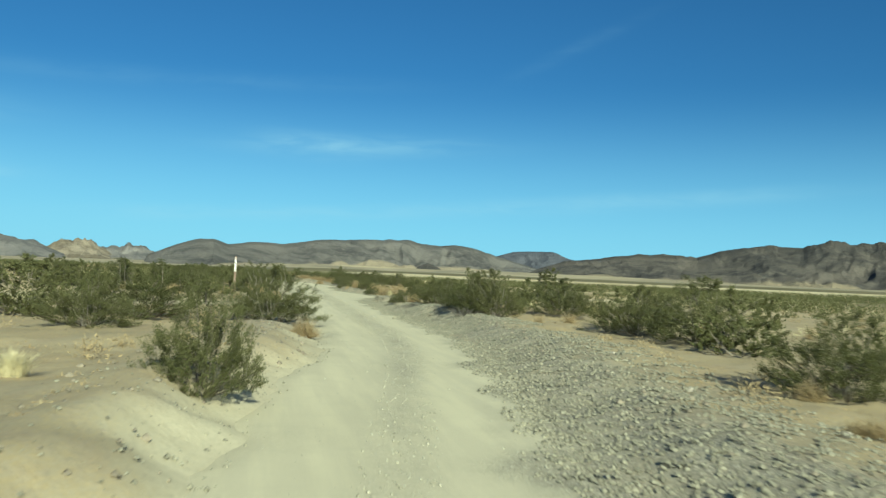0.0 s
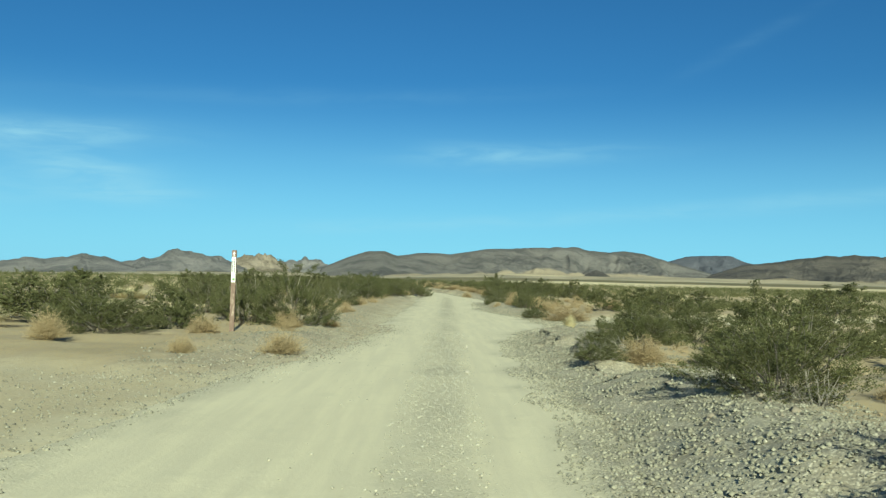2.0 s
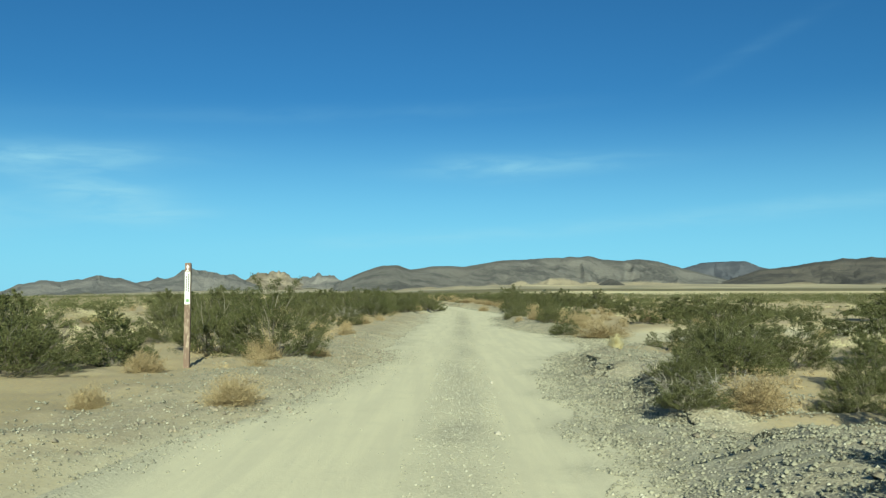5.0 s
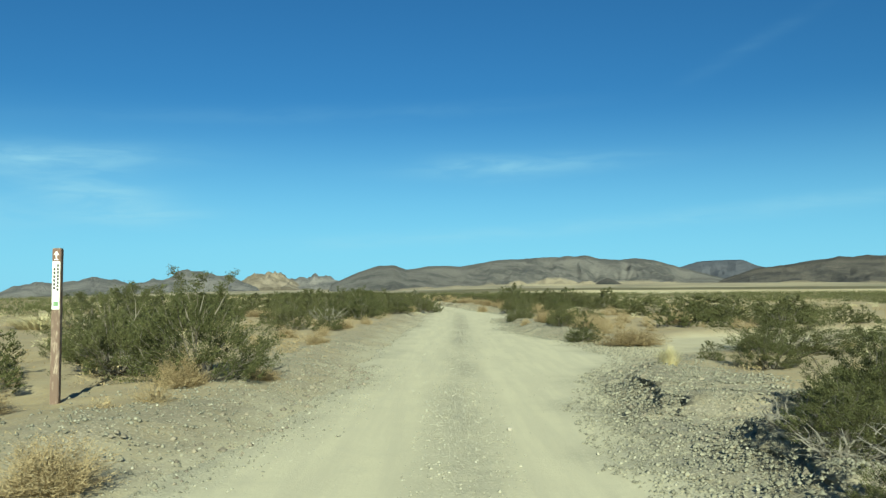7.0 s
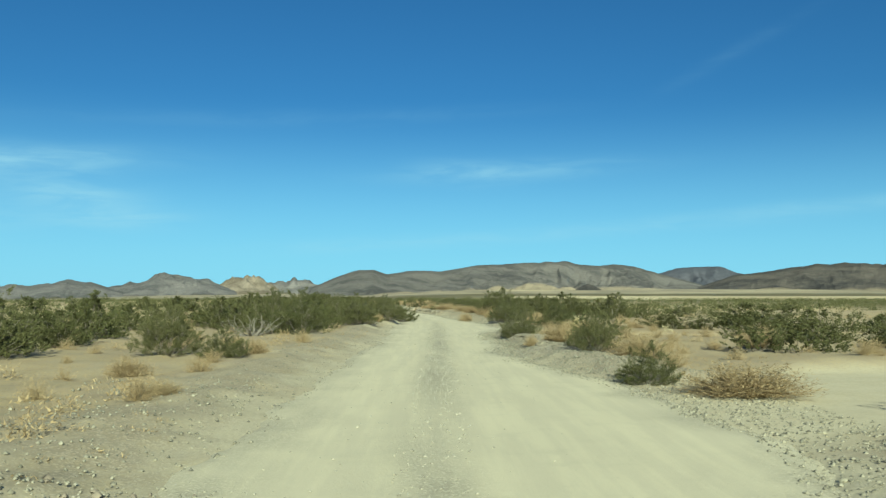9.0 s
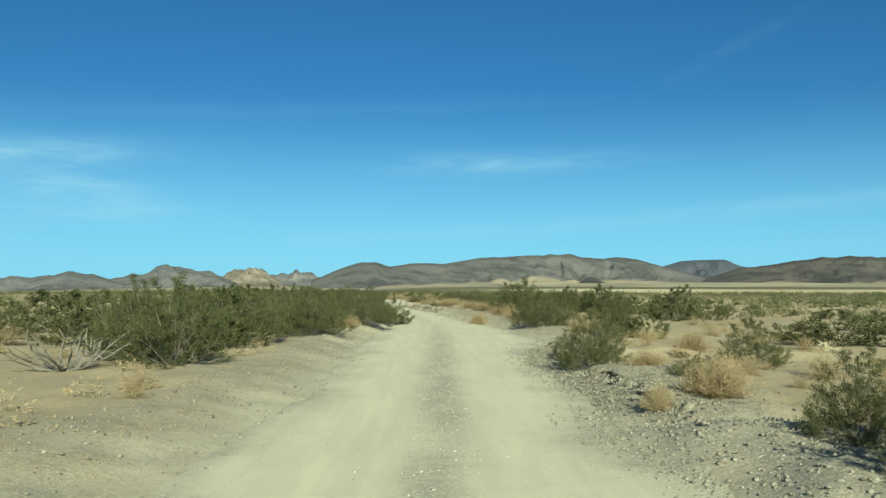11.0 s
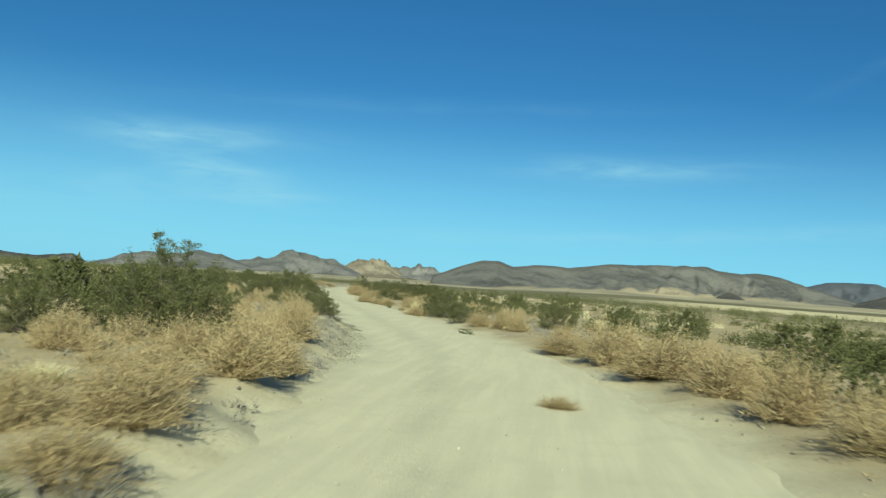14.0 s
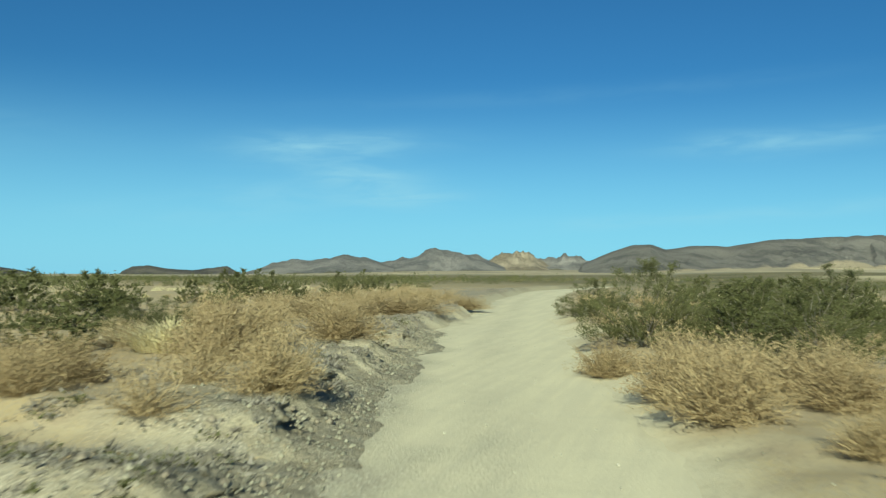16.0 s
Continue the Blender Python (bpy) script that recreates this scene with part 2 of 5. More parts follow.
def make_leaf_material(name, dark, light, tip, rough=0.6):
    mat, n, l, bsdf = material(name, rough, 0.08)
    geo, info = n.new("ShaderNodeNewGeometry"), n.new("ShaderNodeObjectInfo")
    tint = blend(n, l, geo.outputs["Random Per Island"], dark, light)
    tint = blend(n, l, span(n, l, geo.outputs["Random Per Island"], 0.86, 1.0, 0, 0.8), tint, tip)
    tint = blend(n, l, times(n, l, info.outputs["Random"], 0.4), tint, tip)
    tint = blend(n, l, span(n, l, noise_node(n, l, geo.outputs["Position"], 3.5, 3), 0.40, 0.68, 0, 0.4), tint, light)
    l.new(tint, bsdf.inputs["Base Color"])
    glow = n.new("ShaderNodeBsdfTranslucent")
    l.new(tint, glow.inputs["Color"])
    mix = n.new("ShaderNodeMixShader")
    mix.inputs["Fac"].default_value = 0.25
    l.new(bsdf.outputs["BSDF"], mix.inputs[1])
    l.new(glow.outputs["BSDF"], mix.inputs[2])
    l.new(mix.outputs["Shader"], n["Material Output"].inputs["Surface"])
    return mat


def make_stone_material(name, dark, light):
    mat, n, l, bsdf = material(name, 0.9, 0.2)
    geo, info = n.new("ShaderNodeNewGeometry"), n.new("ShaderNodeObjectInfo")
    mottle = noise_node(n, l, geo.outputs["Position"], 25.0, 5)
    tone = times(n, l, times(n, l, geo.outputs["Random Per Island"], info.outputs["Random"], "ADD"), 0.6)
    tint = blend(n, l, tone, dark, light)
    tint = blend(n, l, span(n, l, mottle, 0.4, 0.7, 0, 0.5), tint, dark)
    l.new(tint, bsdf.inputs["Base Color"])
    relief(n, l, bsdf, mottle, 0.5, 0.01)
    return mat


def make_rock_slope_material(name, dark, light, foot):
    """A bare desert range: dark varnished rock broken by paler screes and gullies."""
    mat, n, l, bsdf = material(name, 0.95, 0.05)
    geo = n.new("ShaderNodeNewGeometry")
    place = geo.outputs["Position"]
    broad = noise_node(n, l, place, 0.0045, 6, 0.62)
    gully = noise_node(n, l, place, 0.02, 6, 0.68, (1.0, 1.0, 0.28))
    grain = noise_node(n, l, place, 0.055, 7, 0.75)
    rock = blend(n, l, span(n, l, broad, 0.40, 0.60), dark, light)
    rock = blend(n, l, span(n, l, gully, 0.48, 0.68, 0, 0.75), rock, light)
    rock = blend(n, l, span(n, l, grain, 0.5, 0.72, 0, 0.6), rock, dark)
    fan = attribute(n, "fan")
    rock = blend(n, l, times(n, l, attribute(n, "rim"), 0.7), rock, dark)
    rock = blend(n, l, span(n, l, times(n, l, fan, times(n, l, gully, 0.6), "ADD"), 0.75, 1.25), rock, foot)
    # outcrops and washes a few metres wide
    ribs = noise_node(n, l, place, 0.085, 6, 0.7, (1.0, 0.6, 0.45))
    rock = blend(n, l, span(n, l, ribs, 0.55, 0.68, 0, 0.55), rock, dark)
    rock = blend(n, l, span(n, l, ribs, 0.44, 0.32, 0, 0.45), rock, light)
    l.new(rock, bsdf.inputs["Base Color"])
    relief(n, l, bsdf, times(n, l, times(n, l, gully, grain, "ADD"), ribs, "ADD"), 1.0, 9.0)
    return mat


SOIL, DIRT, EARTH = make_ground_material(), make_road_material(), make_bank_material()
CREOSOTE_LEAF = make_leaf_material("creosote_leaf", (0.046, 0.053, 0.021), (0.118, 0.122, 0.049), (0.165, 0.155, 0.072))
SPRIG_LEAF = make_leaf_material("green_sprig_leaf", (0.055, 0.072, 0.03), (0.12, 0.138, 0.06), (0.20, 0.18, 0.10))
DRY_TWIG = make_leaf_material("dry_twig", (0.225, 0.165, 0.088), (0.42, 0.325, 0.18), (0.49, 0.40, 0.235), 0.85)
STRAW = make_leaf_material("straw_blade", (0.48, 0.41, 0.22), (0.64, 0.57, 0.34), (0.68, 0.62, 0.42), 0.8)
BARK = make_leaf_material("grey_bark", (0.11, 0.09, 0.07), (0.22, 0.19, 0.15), (0.28, 0.25, 0.20), 0.9)
DEADWOOD = make_leaf_material("bleached_deadwood", (0.15, 0.135, 0.108), (0.27, 0.245, 0.20), (0.33, 0.30, 0.25), 0.9)
PEBBLE = make_stone_material("grey_pebble", (0.125, 0.118, 0.085), (0.345, 0.322, 0.236))
PALE_PEBBLE = make_stone_material("pale_pebble", (0.24, 0.222, 0.165), (0.47, 0.44, 0.34))
STONE = make_stone_material("pale_stone", (0.20, 0.18, 0.14), (0.36, 0.325, 0.26))
CLOD = make_stone_material("dirt_clod", (0.16, 0.135, 0.10), (0.29, 0.25, 0.18))
MESA_ROCK = make_rock_slope_material("mesa_rock", (0.112, 0.108, 0.101), (0.222, 0.207, 0.180), (0.42, 0.35, 0.235))
# hill rock lightened and greyed: the air haze before it sits in the colour
HAZED_HILL_ROCK = make_rock_slope_material("hazed_hill_rock", (0.143, 0.140, 0.134), (0.262, 0.246, 0.222), (0.15, 0.137, 0.093))
DARK_ROCK = make_rock_slope_material("dark_hill_rock", (0.074, 0.071, 0.066), (0.160, 0.142, 0.118), (0.34, 0.285, 0.19))
PALE_ROCK = make_rock_slope_material("pale_granite", (0.21, 0.175, 0.125), (0.36, 0.305, 0.225), (0.20, 0.165, 0.11))
# blue haze of the distance is painted into this rock's colours
HAZED_FAR_ROCK = make_rock_slope_material("hazed_far_mesa_rock", (0.085, 0.092, 0.108), (0.125, 0.128, 0.142), (0.16, 0.15, 0.14))


def make_plain_material(name, colour, wear, rough=0.7, scale=30.0):
    mat, n, l, bsdf = material(name, rough, 0.3)
    geo = n.new("ShaderNodeNewGeometry")
    worn = noise_node(n, l, geo.outputs["Position"], scale, 6, 0.65, (1.0, 1.0, 0.25))
    l.new(blend(n, l, span(n, l, worn, 0.5, 0.68), colour, wear), bsdf.inputs["Base Color"])
    relief(n, l, bsdf, worn, 0.4, 0.004)
    return mat


POST_WOOD = make_plain_material("weathered_brown_paint", (0.155, 0.105, 0.078), (0.34, 0.27, 0.20), 0.85)
PANEL_WHITE = make_plain_material("white_sign_sheet", (0.72, 0.71, 0.66), (0.62, 0.60, 0.53), 0.45, 12.0)
PLATE_BROWN = make_plain_material("brown_sign_sheet", (0.15, 0.085, 0.06), (0.20, 0.13, 0.09), 0.5, 12.0)
INK = make_plain_material("dark_lettering", (0.05, 0.045, 0.04), (0.10, 0.09, 0.08), 0.6)
BADGE_GREEN = make_plain_material("green_badge", (0.14, 0.26, 0.12), (0.25, 0.32, 0.20), 0.5)


# ---- the lie of the land ----
def lattice(ix, iy, seed):
    h = (ix.astype(np.int64) * 374761393 + iy.astype(np.int64) * 668265263 + seed * 1442695041) & 0x7FFFFFFF
    h = ((h ^ (h >> 13)) * 1274126177) & 0x7FFFFFFF
    return ((h ^ (h >> 16)) & 0xFFFF) / 65535.0


def vnoise(x, y, seed=0):
    """Smooth value noise in -1..1 over arrays."""
    x, y = np.broadcast_arrays(np.asarray(x, float), np.asarray(y, float))
    ix, iy = np.floor(x), np.floor(y)
    fx, fy = x - ix, y - iy
    fx, fy = fx * fx * (3 - 2 * fx), fy * fy * (3 - 2 * fy)
    a, b = lattice(ix, iy, seed), lattice(ix + 1, iy, seed)
    c, d = lattice(ix, iy + 1, seed), lattice(ix + 1, iy + 1, seed)
    return 2 * ((a * (1 - fx) + b * fx) * (1 - fy) + (c * (1 - fx) + d * fx) * fy) - 1


def fbm(x, y, seed=0, octaves=4):
    return sum(vnoise(x * 2**k, y * 2**k, seed + k) * 0.5**k for k in range(octaves))


def ramp(lo, hi, v):
    t = np.clip((v - lo) / (hi - lo), 0, 1)
    return t * t * (3 - 2 * t)


# the road's line: y and x of the lane in which one drives
LINE_Y = [-300, -45, -34.4, -16.4, -9.6, 0, 8, 20, 32, 39.6, 58.2, 76.7, 95.1, 113.6, 132.1, 149.9, 167.6, 185.5, 203.6, 229.8, 250, 275, 320, 700]
LINE_X = [-52, -5.4, -3.35, -0.3, -0.1, 0, 0.2, 0.4, 0.7, 0.78, 1.1, -0.6, -3.55, -1.95, -4.2, -9.55, -15.4, -20.3, -24.7, -29.2, -31.5, -30, -17, 160]
_fy = np.arange(-300, 701, 1.0)
_fx = np.interp(_fy, LINE_Y, LINE_X)
_k = np.exp(-0.5 * (np.arange(-9, 10) / 2.6) ** 2)
_fx = np.convolve(np.pad(_fx, 9, mode="edge"), _k / _k.sum(), "valid")


def lane(y):
    return np.interp(y, _fy, _fx)


# along y: half widths of the driven lane, height and steepness of the banks on both sides, gravel on both sides
STRETCHES = [
    # y, left, right, bank left, bank right, run left, run right, gravel left, gravel right
    (-60, 1.5, 1.6, 0.16, 0.16, 1.2, 1.4, 0.1, 1.0),
    (-34, 1.4, 1.6, 0.36, 0.16, 0.9, 1.6, 0.1, 1.0),
    (-20, 1.6, 1.6, 0.30, 0.20, 1.0, 1.6, 0.2, 0.95),
    (-12, 1.8, 1.7, 0.14, 0.28, 1.2, 1.5, 0.6, 1.0),
    (-5.5, 1.9, 1.7, 0.16, 0.30, 1.0, 1.4, 0.6, 1.0),
    (-3.2, 3.4, 1.7, 0.05, 0.30, 2.5, 1.4, 0.35, 1.0),
    (4, 2.9, 1.8, 0.08, 0.24, 2.2, 1.2, 0.5, 1.0),
    (8, 2.1, 1.9, 0.15, 0.22, 1.3, 1.0, 0.6, 0.9),
]
STRETCHES += [
    (14, 2.0, 2.1, 0.16, 0.22, 1.4, 0.9, 0.5, 0.8),
    (19, 2.0, 3.6, 0.16, 0.06, 1.4, 2.0, 0.5, 0.4),
    (25, 2.0, 3.2, 0.16, 0.10, 1.4, 1.6, 0.5, 0.5),
    (31, 2.0, 2.0, 0.16, 0.22, 1.4, 0.9, 0.5, 0.8),
    (44, 2.0, 2.0, 0.16, 0.24, 1.2, 0.8, 0.6, 0.7),
    (48, 2.1, 3.0, 0.16, 0.06, 1.0, 2.0, 0.6, 0.5),
    (56, 2.1, 2.6, 0.18, 0.12, 0.8, 1.2, 0.4, 0.7),
]
STRETCHES += [
    (63, 2.1, 2.1, 0.32, 0.16, 0.35, 1.2, 0.9, 0.4),
    (74, 2.3, 2.0, 0.22, 0.18, 0.6, 1.0, 0.6, 0.4),
    (82, 3.2, 2.3, 0.08, 0.30, 2.0, 0.35, 0.55, 0.1),
    (92, 3.0, 2.1, 0.10, 0.30, 1.6, 0.4, 0.5, 0.1),
    (101, 1.7, 1.9, 0.14, 0.26, 1.2, 0.5, 0.5, 0.7),
    (110, 1.6, 2.2, 0.16, 0.18, 1.0, 1.0, 0.2, 0.4),
    (119, 1.7, 3.2, 0.18, 0.10, 0.8, 1.4, 0.2, 0.2),
]
STRETCHES += [
    (129, 1.7, 3.0, 0.18, 0.12, 0.8, 1.2, 0.4, 0.2),
    (138, 1.8, 2.6, 0.22, 0.10, 0.7, 1.6, 0.9, 0.1),
    (156, 2.0, 2.2, 0.20, 0.08, 0.8, 1.8, 1.0, 0.1),
    (168, 1.3, 2.6, 0.24, 0.10, 0.5, 1.4, 0.95, 0.1),
    (180, 1.25, 2.6, 0.24, 0.10, 0.5, 1.4, 0.5, 0.1),
    (191, 1.45, 1.6, 0.21, 0.14, 0.9, 1.0, 0.95, 0.0),
    (205, 1.4, 1.6, 0.24, 0.14, 0.6, 1.0, 0.5, 0.0),
    (700, 1.4, 1.8, 0.18, 0.14, 1.0, 1.0, 0.2, 0.0),
]
_st = list(zip(*STRETCHES))


def along(k, y):
    return np.interp(y, _st[0], _st[k])


def lie(x, y):
    """The broad lie of the plain: level by the road, falling gently to the left, rising to the ranges."""
    x, y = np.asarray(x, float), np.asarray(y, float)
    v = x - lane(y)
    far = np.hypot(x, y)
    side = np.sign(v) * np.maximum(np.abs(v) - 14, 0) * np.where(v < 0, 0.0125, 0.0035)
    bearing = np.degrees(np.arctan2(x, np.maximum(y, 1)))
    right = ramp(-6, 4, bearing)
    rise = ramp(700, 1500, far) * (far - 700) * 0.0048 * (1 - right) + ramp(1500, 2600, far) * (far - 1500) * 0.002 * (1 - right)
    rise = rise + right * (np.clip(far - 430, 0, 470) * 0.006 + np.clip(far - 900, 0, 400) * 0.010 + np.maximum(far - 1300, 0) * (0.0115 - 0.004 * ramp(22, 34, bearing)))
    rise = rise * ramp(-31, -14, bearing)
    return side + np.where(y > 0, rise, 0.3 * rise)


def edges(y):
    wob = 0.16 * vnoise(y * 0.9, 3.0, 7) + 0.09 * vnoise(y * 3.1, 9.0, 8)
    wob2 = 0.16 * vnoise(y * 0.9, 13.0, 9) + 0.09 * vnoise(y * 3.1, 19.0, 10)
    return along(1, y) + wob, along(2, y) + wob2


# tracks that branch off: half width, then the line
SIDE_TRACKS = [(2.5, ((2.0, 20.0), (8.0, 24.5), (20.0, 30.5), (70.0, 48.0))), (2.8, ((-1.5, -0.8), (-8.0, 1.0), (-20.0, 3.0), (-80.0, 8.0)))]


def side_track(x, y):
    """1 on a side track, 0 off it."""
    x, y = np.asarray(x, float), np.asarray(y, float)
    out = np.zeros(np.broadcast(x, y).shape)
    for half, line in SIDE_TRACKS:
        near = np.full(out.shape, 1e9)
        for (ax, ay), (bx, by) in zip(line, line[1:]):
            dx, dy = bx - ax, by - ay
            t = np.clip(((x - ax) * dx + (y - ay) * dy) / (dx * dx + dy * dy), 0, 1)
            near = np.minimum(near, np.hypot(x - ax - t * dx, y - ay - t * dy))
        out = np.maximum(out, 1 - ramp(0.75 * half, 1.3 * half, near + 0.5 * vnoise(x * 0.5, y * 0.5, 17)))
    return out


# eroded cut banks: side, height, run of the face, then y and distance from the lane
CUT_BANKS = [
    (1, 0.25, 0.22, ((2.2, 2.75), (7.0, 2.65), (10.7, 2.40), (13.4, 2.75), (14.6, 3.3))),
    (1, 0.24, 0.30, ((32.5, 2.55), (47.0, 2.6))),
    (-1, 0.36, 0.14, ((60.5, 2.35), (70.0, 2.5), (76.0, 2.6))),
    (1, 0.34, 0.14, ((77.5, 2.1), (97.0, 2.15))),
    (-1, 0.32, 0.60, ((136.0, 2.2), (152.0, 2.4), (164.0, 2.15), (182.0, 2.0))),
    (-1, 0.33, 0.50, ((185.5, 2.0), (206.0, 1.8))),
]


def cut_line(bank, y):
    """Distance of a cut bank's face from the lane, and its height, along y."""
    side, high, _, line = bank
    at, off = zip(*line)
    seed = int(at[0] * 7) % 97
    env = ramp(at[0], at[0] + 1.3, y) * (1 - ramp(at[-1] - 1.3, at[-1], y))
    face = np.interp(y, at, off) + 0.16 * fbm(y * 0.7, 2.0 + 0 * y, seed, 2) + 0.07 * vnoise(y * 3.3, 5.0, seed + 3)
    tall = high * (0.15 + 0.85 * ramp(-0.5, 0.4, fbm(y * 0.75, 7.0 + 0 * y, seed + 5, 2)))
    return face, tall, env


def ground_height(x, y):
    x, y = np.asarray(x, float), np.asarray(y, float)
    v = x - lane(y)
    left, right = edges(y)
    bank = np.where(v < 0, along(3, y), along(4, y))
    run = np.where(v < 0, along(5, y), along(6, y))
    over = np.where(v < 0, -v - left, v - right)
    over = over + 0.10 * vnoise(x * 2.2, y * 2.2, 21) * ramp(-0.2, 0.3, over)
    lift = bank * ramp(0.0, 1.0, over / run)
    lift = lift + 0.35 * bank * np.exp(-((over - run) / (0.6 * run + 0.2)) ** 2)
    for cut in CUT_BANKS:
        face, tall, env = cut_line(cut, y)
        out = v * cut[0] - face
        stepped = 0.06 * ramp(0.0, 0.8, over) + (tall - 0.06) * ramp(0.10 - 0.8 * cut[2], 0.42 - 0.3 * cut[2], out) * (1 - 0.25 * ramp(1.0, 3.5, out))
        lift = np.where(v * cut[0] > 0, lift + env * (stepped - lift), lift)
    near = ramp(0.2, 2.0, over)
    rough = near * (0.07 * fbm(x * 0.35, y * 0.35, 31) + 0.022 * fbm(x * 1.9, y * 1.9, 41, 3)) + ramp(0, 0.5, over) * 0.030 * fbm(x * 3.3, y * 3.3, 51, 3)
    sink = -0.06 * ramp(0.15, -0.25, over)
    fade = (1 - ramp(60, 160, np.abs(v)))
    plain = 1 - 0.9 * side_track(x, y)
    return lie(x, y) + sink + (lift + rough) * fade * plain + 0.12 * (1 - fade)


def road_height(x, y):
    v = x - lane(y)
    left, right = edges(y)
    over = np.where(v < 0, -v - left, v - right)
    tracks = -0.022 * (np.exp(-(((v + 0.78) / 0.36) ** 2)) + np.exp(-(((v - 0.78) / 0.36) ** 2)))
    rough = 0.010 * fbm(x * 1.1, y * 0.5, 61, 3) + 0.004 * fbm(x * 6, y * 4, 62, 2)
    return lie(x, y) + 0.022 + tracks + rough - 0.10 * ramp(-0.25, 0.45, over)


def bank_top(x, y):
    """Height of the cut banks' faces; far below the ground elsewhere."""
    x, y = np.asarray(x, float), np.asarray(y, float)
    v = x - lane(y)
    out = np.full(np.broadcast(x, y).shape, -1e3)
    for cut in CUT_BANKS:
        face, tall, env = cut_line(cut, y)
        lay = cut[2]
        at = (-0.60 - 1.25 * lay, -0.42 - 0.98 * lay, -0.20 - 0.83 * lay, -0.04 - 0.64 * lay, 0.035 - 0.4 * lay, 0.05, 0.20, 0.40)
        f = np.interp(v * cut[0] - face, at, (-0.25, 0.02, 0.17, 0.36, 0.60, 1.02, 1.08, 1.0), left=-9.0, right=-9.0)
        out = np.maximum(out, np.where((f > -1) & (env > 0.1), lie(x, y) + tall * env * f, -1e3))
    return out


def surface(x, y):
    return np.maximum(np.maximum(ground_height(x, y), road_height(x, y)), bank_top(x, y))


def floor_at(x, y):
    return float(surface(x, y)) if abs(x - lane(y)) < 5 else float(ground_height(x, y))


def grid_mesh(name, xs, ys, zs, masks, mat):
    """One sheet from arrays of rows and columns, with named masks on its points."""
    rows, cols = xs.shape
    co = np.stack([xs, ys, zs], -1).reshape(-1, 3)
    idx = np.arange(rows * cols).reshape(rows, cols)
    quads = np.stack([idx[:-1, :-1], idx[:-1, 1:], idx[1:, 1:], idx[1:, :-1]], -1).reshape(-1, 4)
    mesh = bpy.data.meshes.new(name)
    mesh.vertices.add(len(co))
    mesh.vertices.foreach_set("co", co.ravel())
    mesh.loops.add(quads.size)
    mesh.loops.foreach_set("vertex_index", quads.ravel())
    mesh.polygons.add(len(quads))
    mesh.polygons.foreach_set("loop_start", np.arange(0, quads.size, 4))
    mesh.update(calc_edges=True)
    mesh.polygons.foreach_set("use_smooth", np.ones(len(quads), bool))
    for key, values in masks.items():
        mesh.attributes.new(key, "FLOAT", "POINT").data.foreach_set("value", np.asarray(values, float).ravel())
    mesh.materials.append(mat)
    return new(name, mesh)


def spread(near, step, grow, end):
    out = [near]
    while out[-1] < end:
        out.append(out[-1] + step)
        step *= grow
    return out


def build_ground():
    ahead = spread(215.0, 0.3, 1.06, 4700.0)
    behind = [-50 - d for d in spread(0.3, 0.6, 1.25, 4000.0)][::-1]
    ys = np.array(behind + list(np.arange(-50, 215, 0.29)) + ahead)
    out = list(np.arange(0.0, 5.0, 0.11)) + spread(5.0, 0.16, 1.085, 4700.0)
    vs = np.array([-v for v in out[:0:-1]] + out)
    yy, vv = np.meshgrid(ys, vs, indexing="ij")
    xx = vv + lane(yy) * (1 - ramp(300, 900, np.abs(vv)))
    zz = ground_height(xx, yy)
    v = xx - lane(yy)
    far = np.hypot(xx, yy)
    left, right = edges(yy)
    over = np.where(v < 0, -v - left, v - right)
    g = np.where(v < 0, along(7, yy), along(8, yy))
    gravel = g * ramp(-0.9, 0.25, over + 0.35 * fbm(xx * 1.3, yy * 0.9, 77)) * (1 - ramp(1.2, 2.6, over + 0.5 * fbm(xx * 0.7, yy * 0.7, 71)))
    dust = (1 - ramp(-0.1, 1.0, over + 0.4 * fbm(xx * 0.8, yy * 0.8, 75))) * (1 - 0.85 * g)
    for cut in CUT_BANKS:
        face, _, env = cut_line(cut, yy)
        dust = dust * (1 - env * ramp(-0.15 - 0.3 * cut[2], 0.1, v * cut[0] - face))
    track = side_track(xx, yy)
    gravel, dust = gravel * (1 - track), np.maximum(dust, np.where(xx > 0, 0.8, 0.35) * track)
    bearing = np.degrees(np.arctan2(xx, np.maximum(yy, 1)))
    cover = ramp(32, 120, np.where(yy > 200, np.maximum(np.abs(v), yy - 195), np.abs(v))) * (0.74 + 0.24 * np.clip(fbm(xx * 0.02, yy * 0.008, 81) + 0.5, 0, 1))
    wave = 35 * fbm(xx * 0.004, yy * 0.004, 91)
    d = far + wave
    playa = ramp(420, 470, d) * (1 - ramp(860, 900, d)) * ramp(0, 10, bearing) * 0.95
    fans = 0.0 + 0.85 * np.exp(-(((bearing - 7) / 2.6) ** 2)) * ramp(1850, 2000, far) + 0.3 * np.exp(-(((bearing - 22) / 4.0) ** 2))
    playa = np.maximum(playa, ramp(1290, 1380, d + wave) * ramp(-3, 5, bearing) * fans)
    playa = np.maximum(playa, ramp(1500, 1560, d) * (1 - ramp(1620, 1680, d)) * ramp(-22, -18, bearing) * (1 - ramp(-12, -9, bearing)) * 0.6)
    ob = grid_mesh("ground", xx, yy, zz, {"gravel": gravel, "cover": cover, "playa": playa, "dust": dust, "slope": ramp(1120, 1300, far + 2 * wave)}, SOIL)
    return tagged(ob, "sandy desert soil with dry litter, gravel and pale flats", "ground", kind="structure")


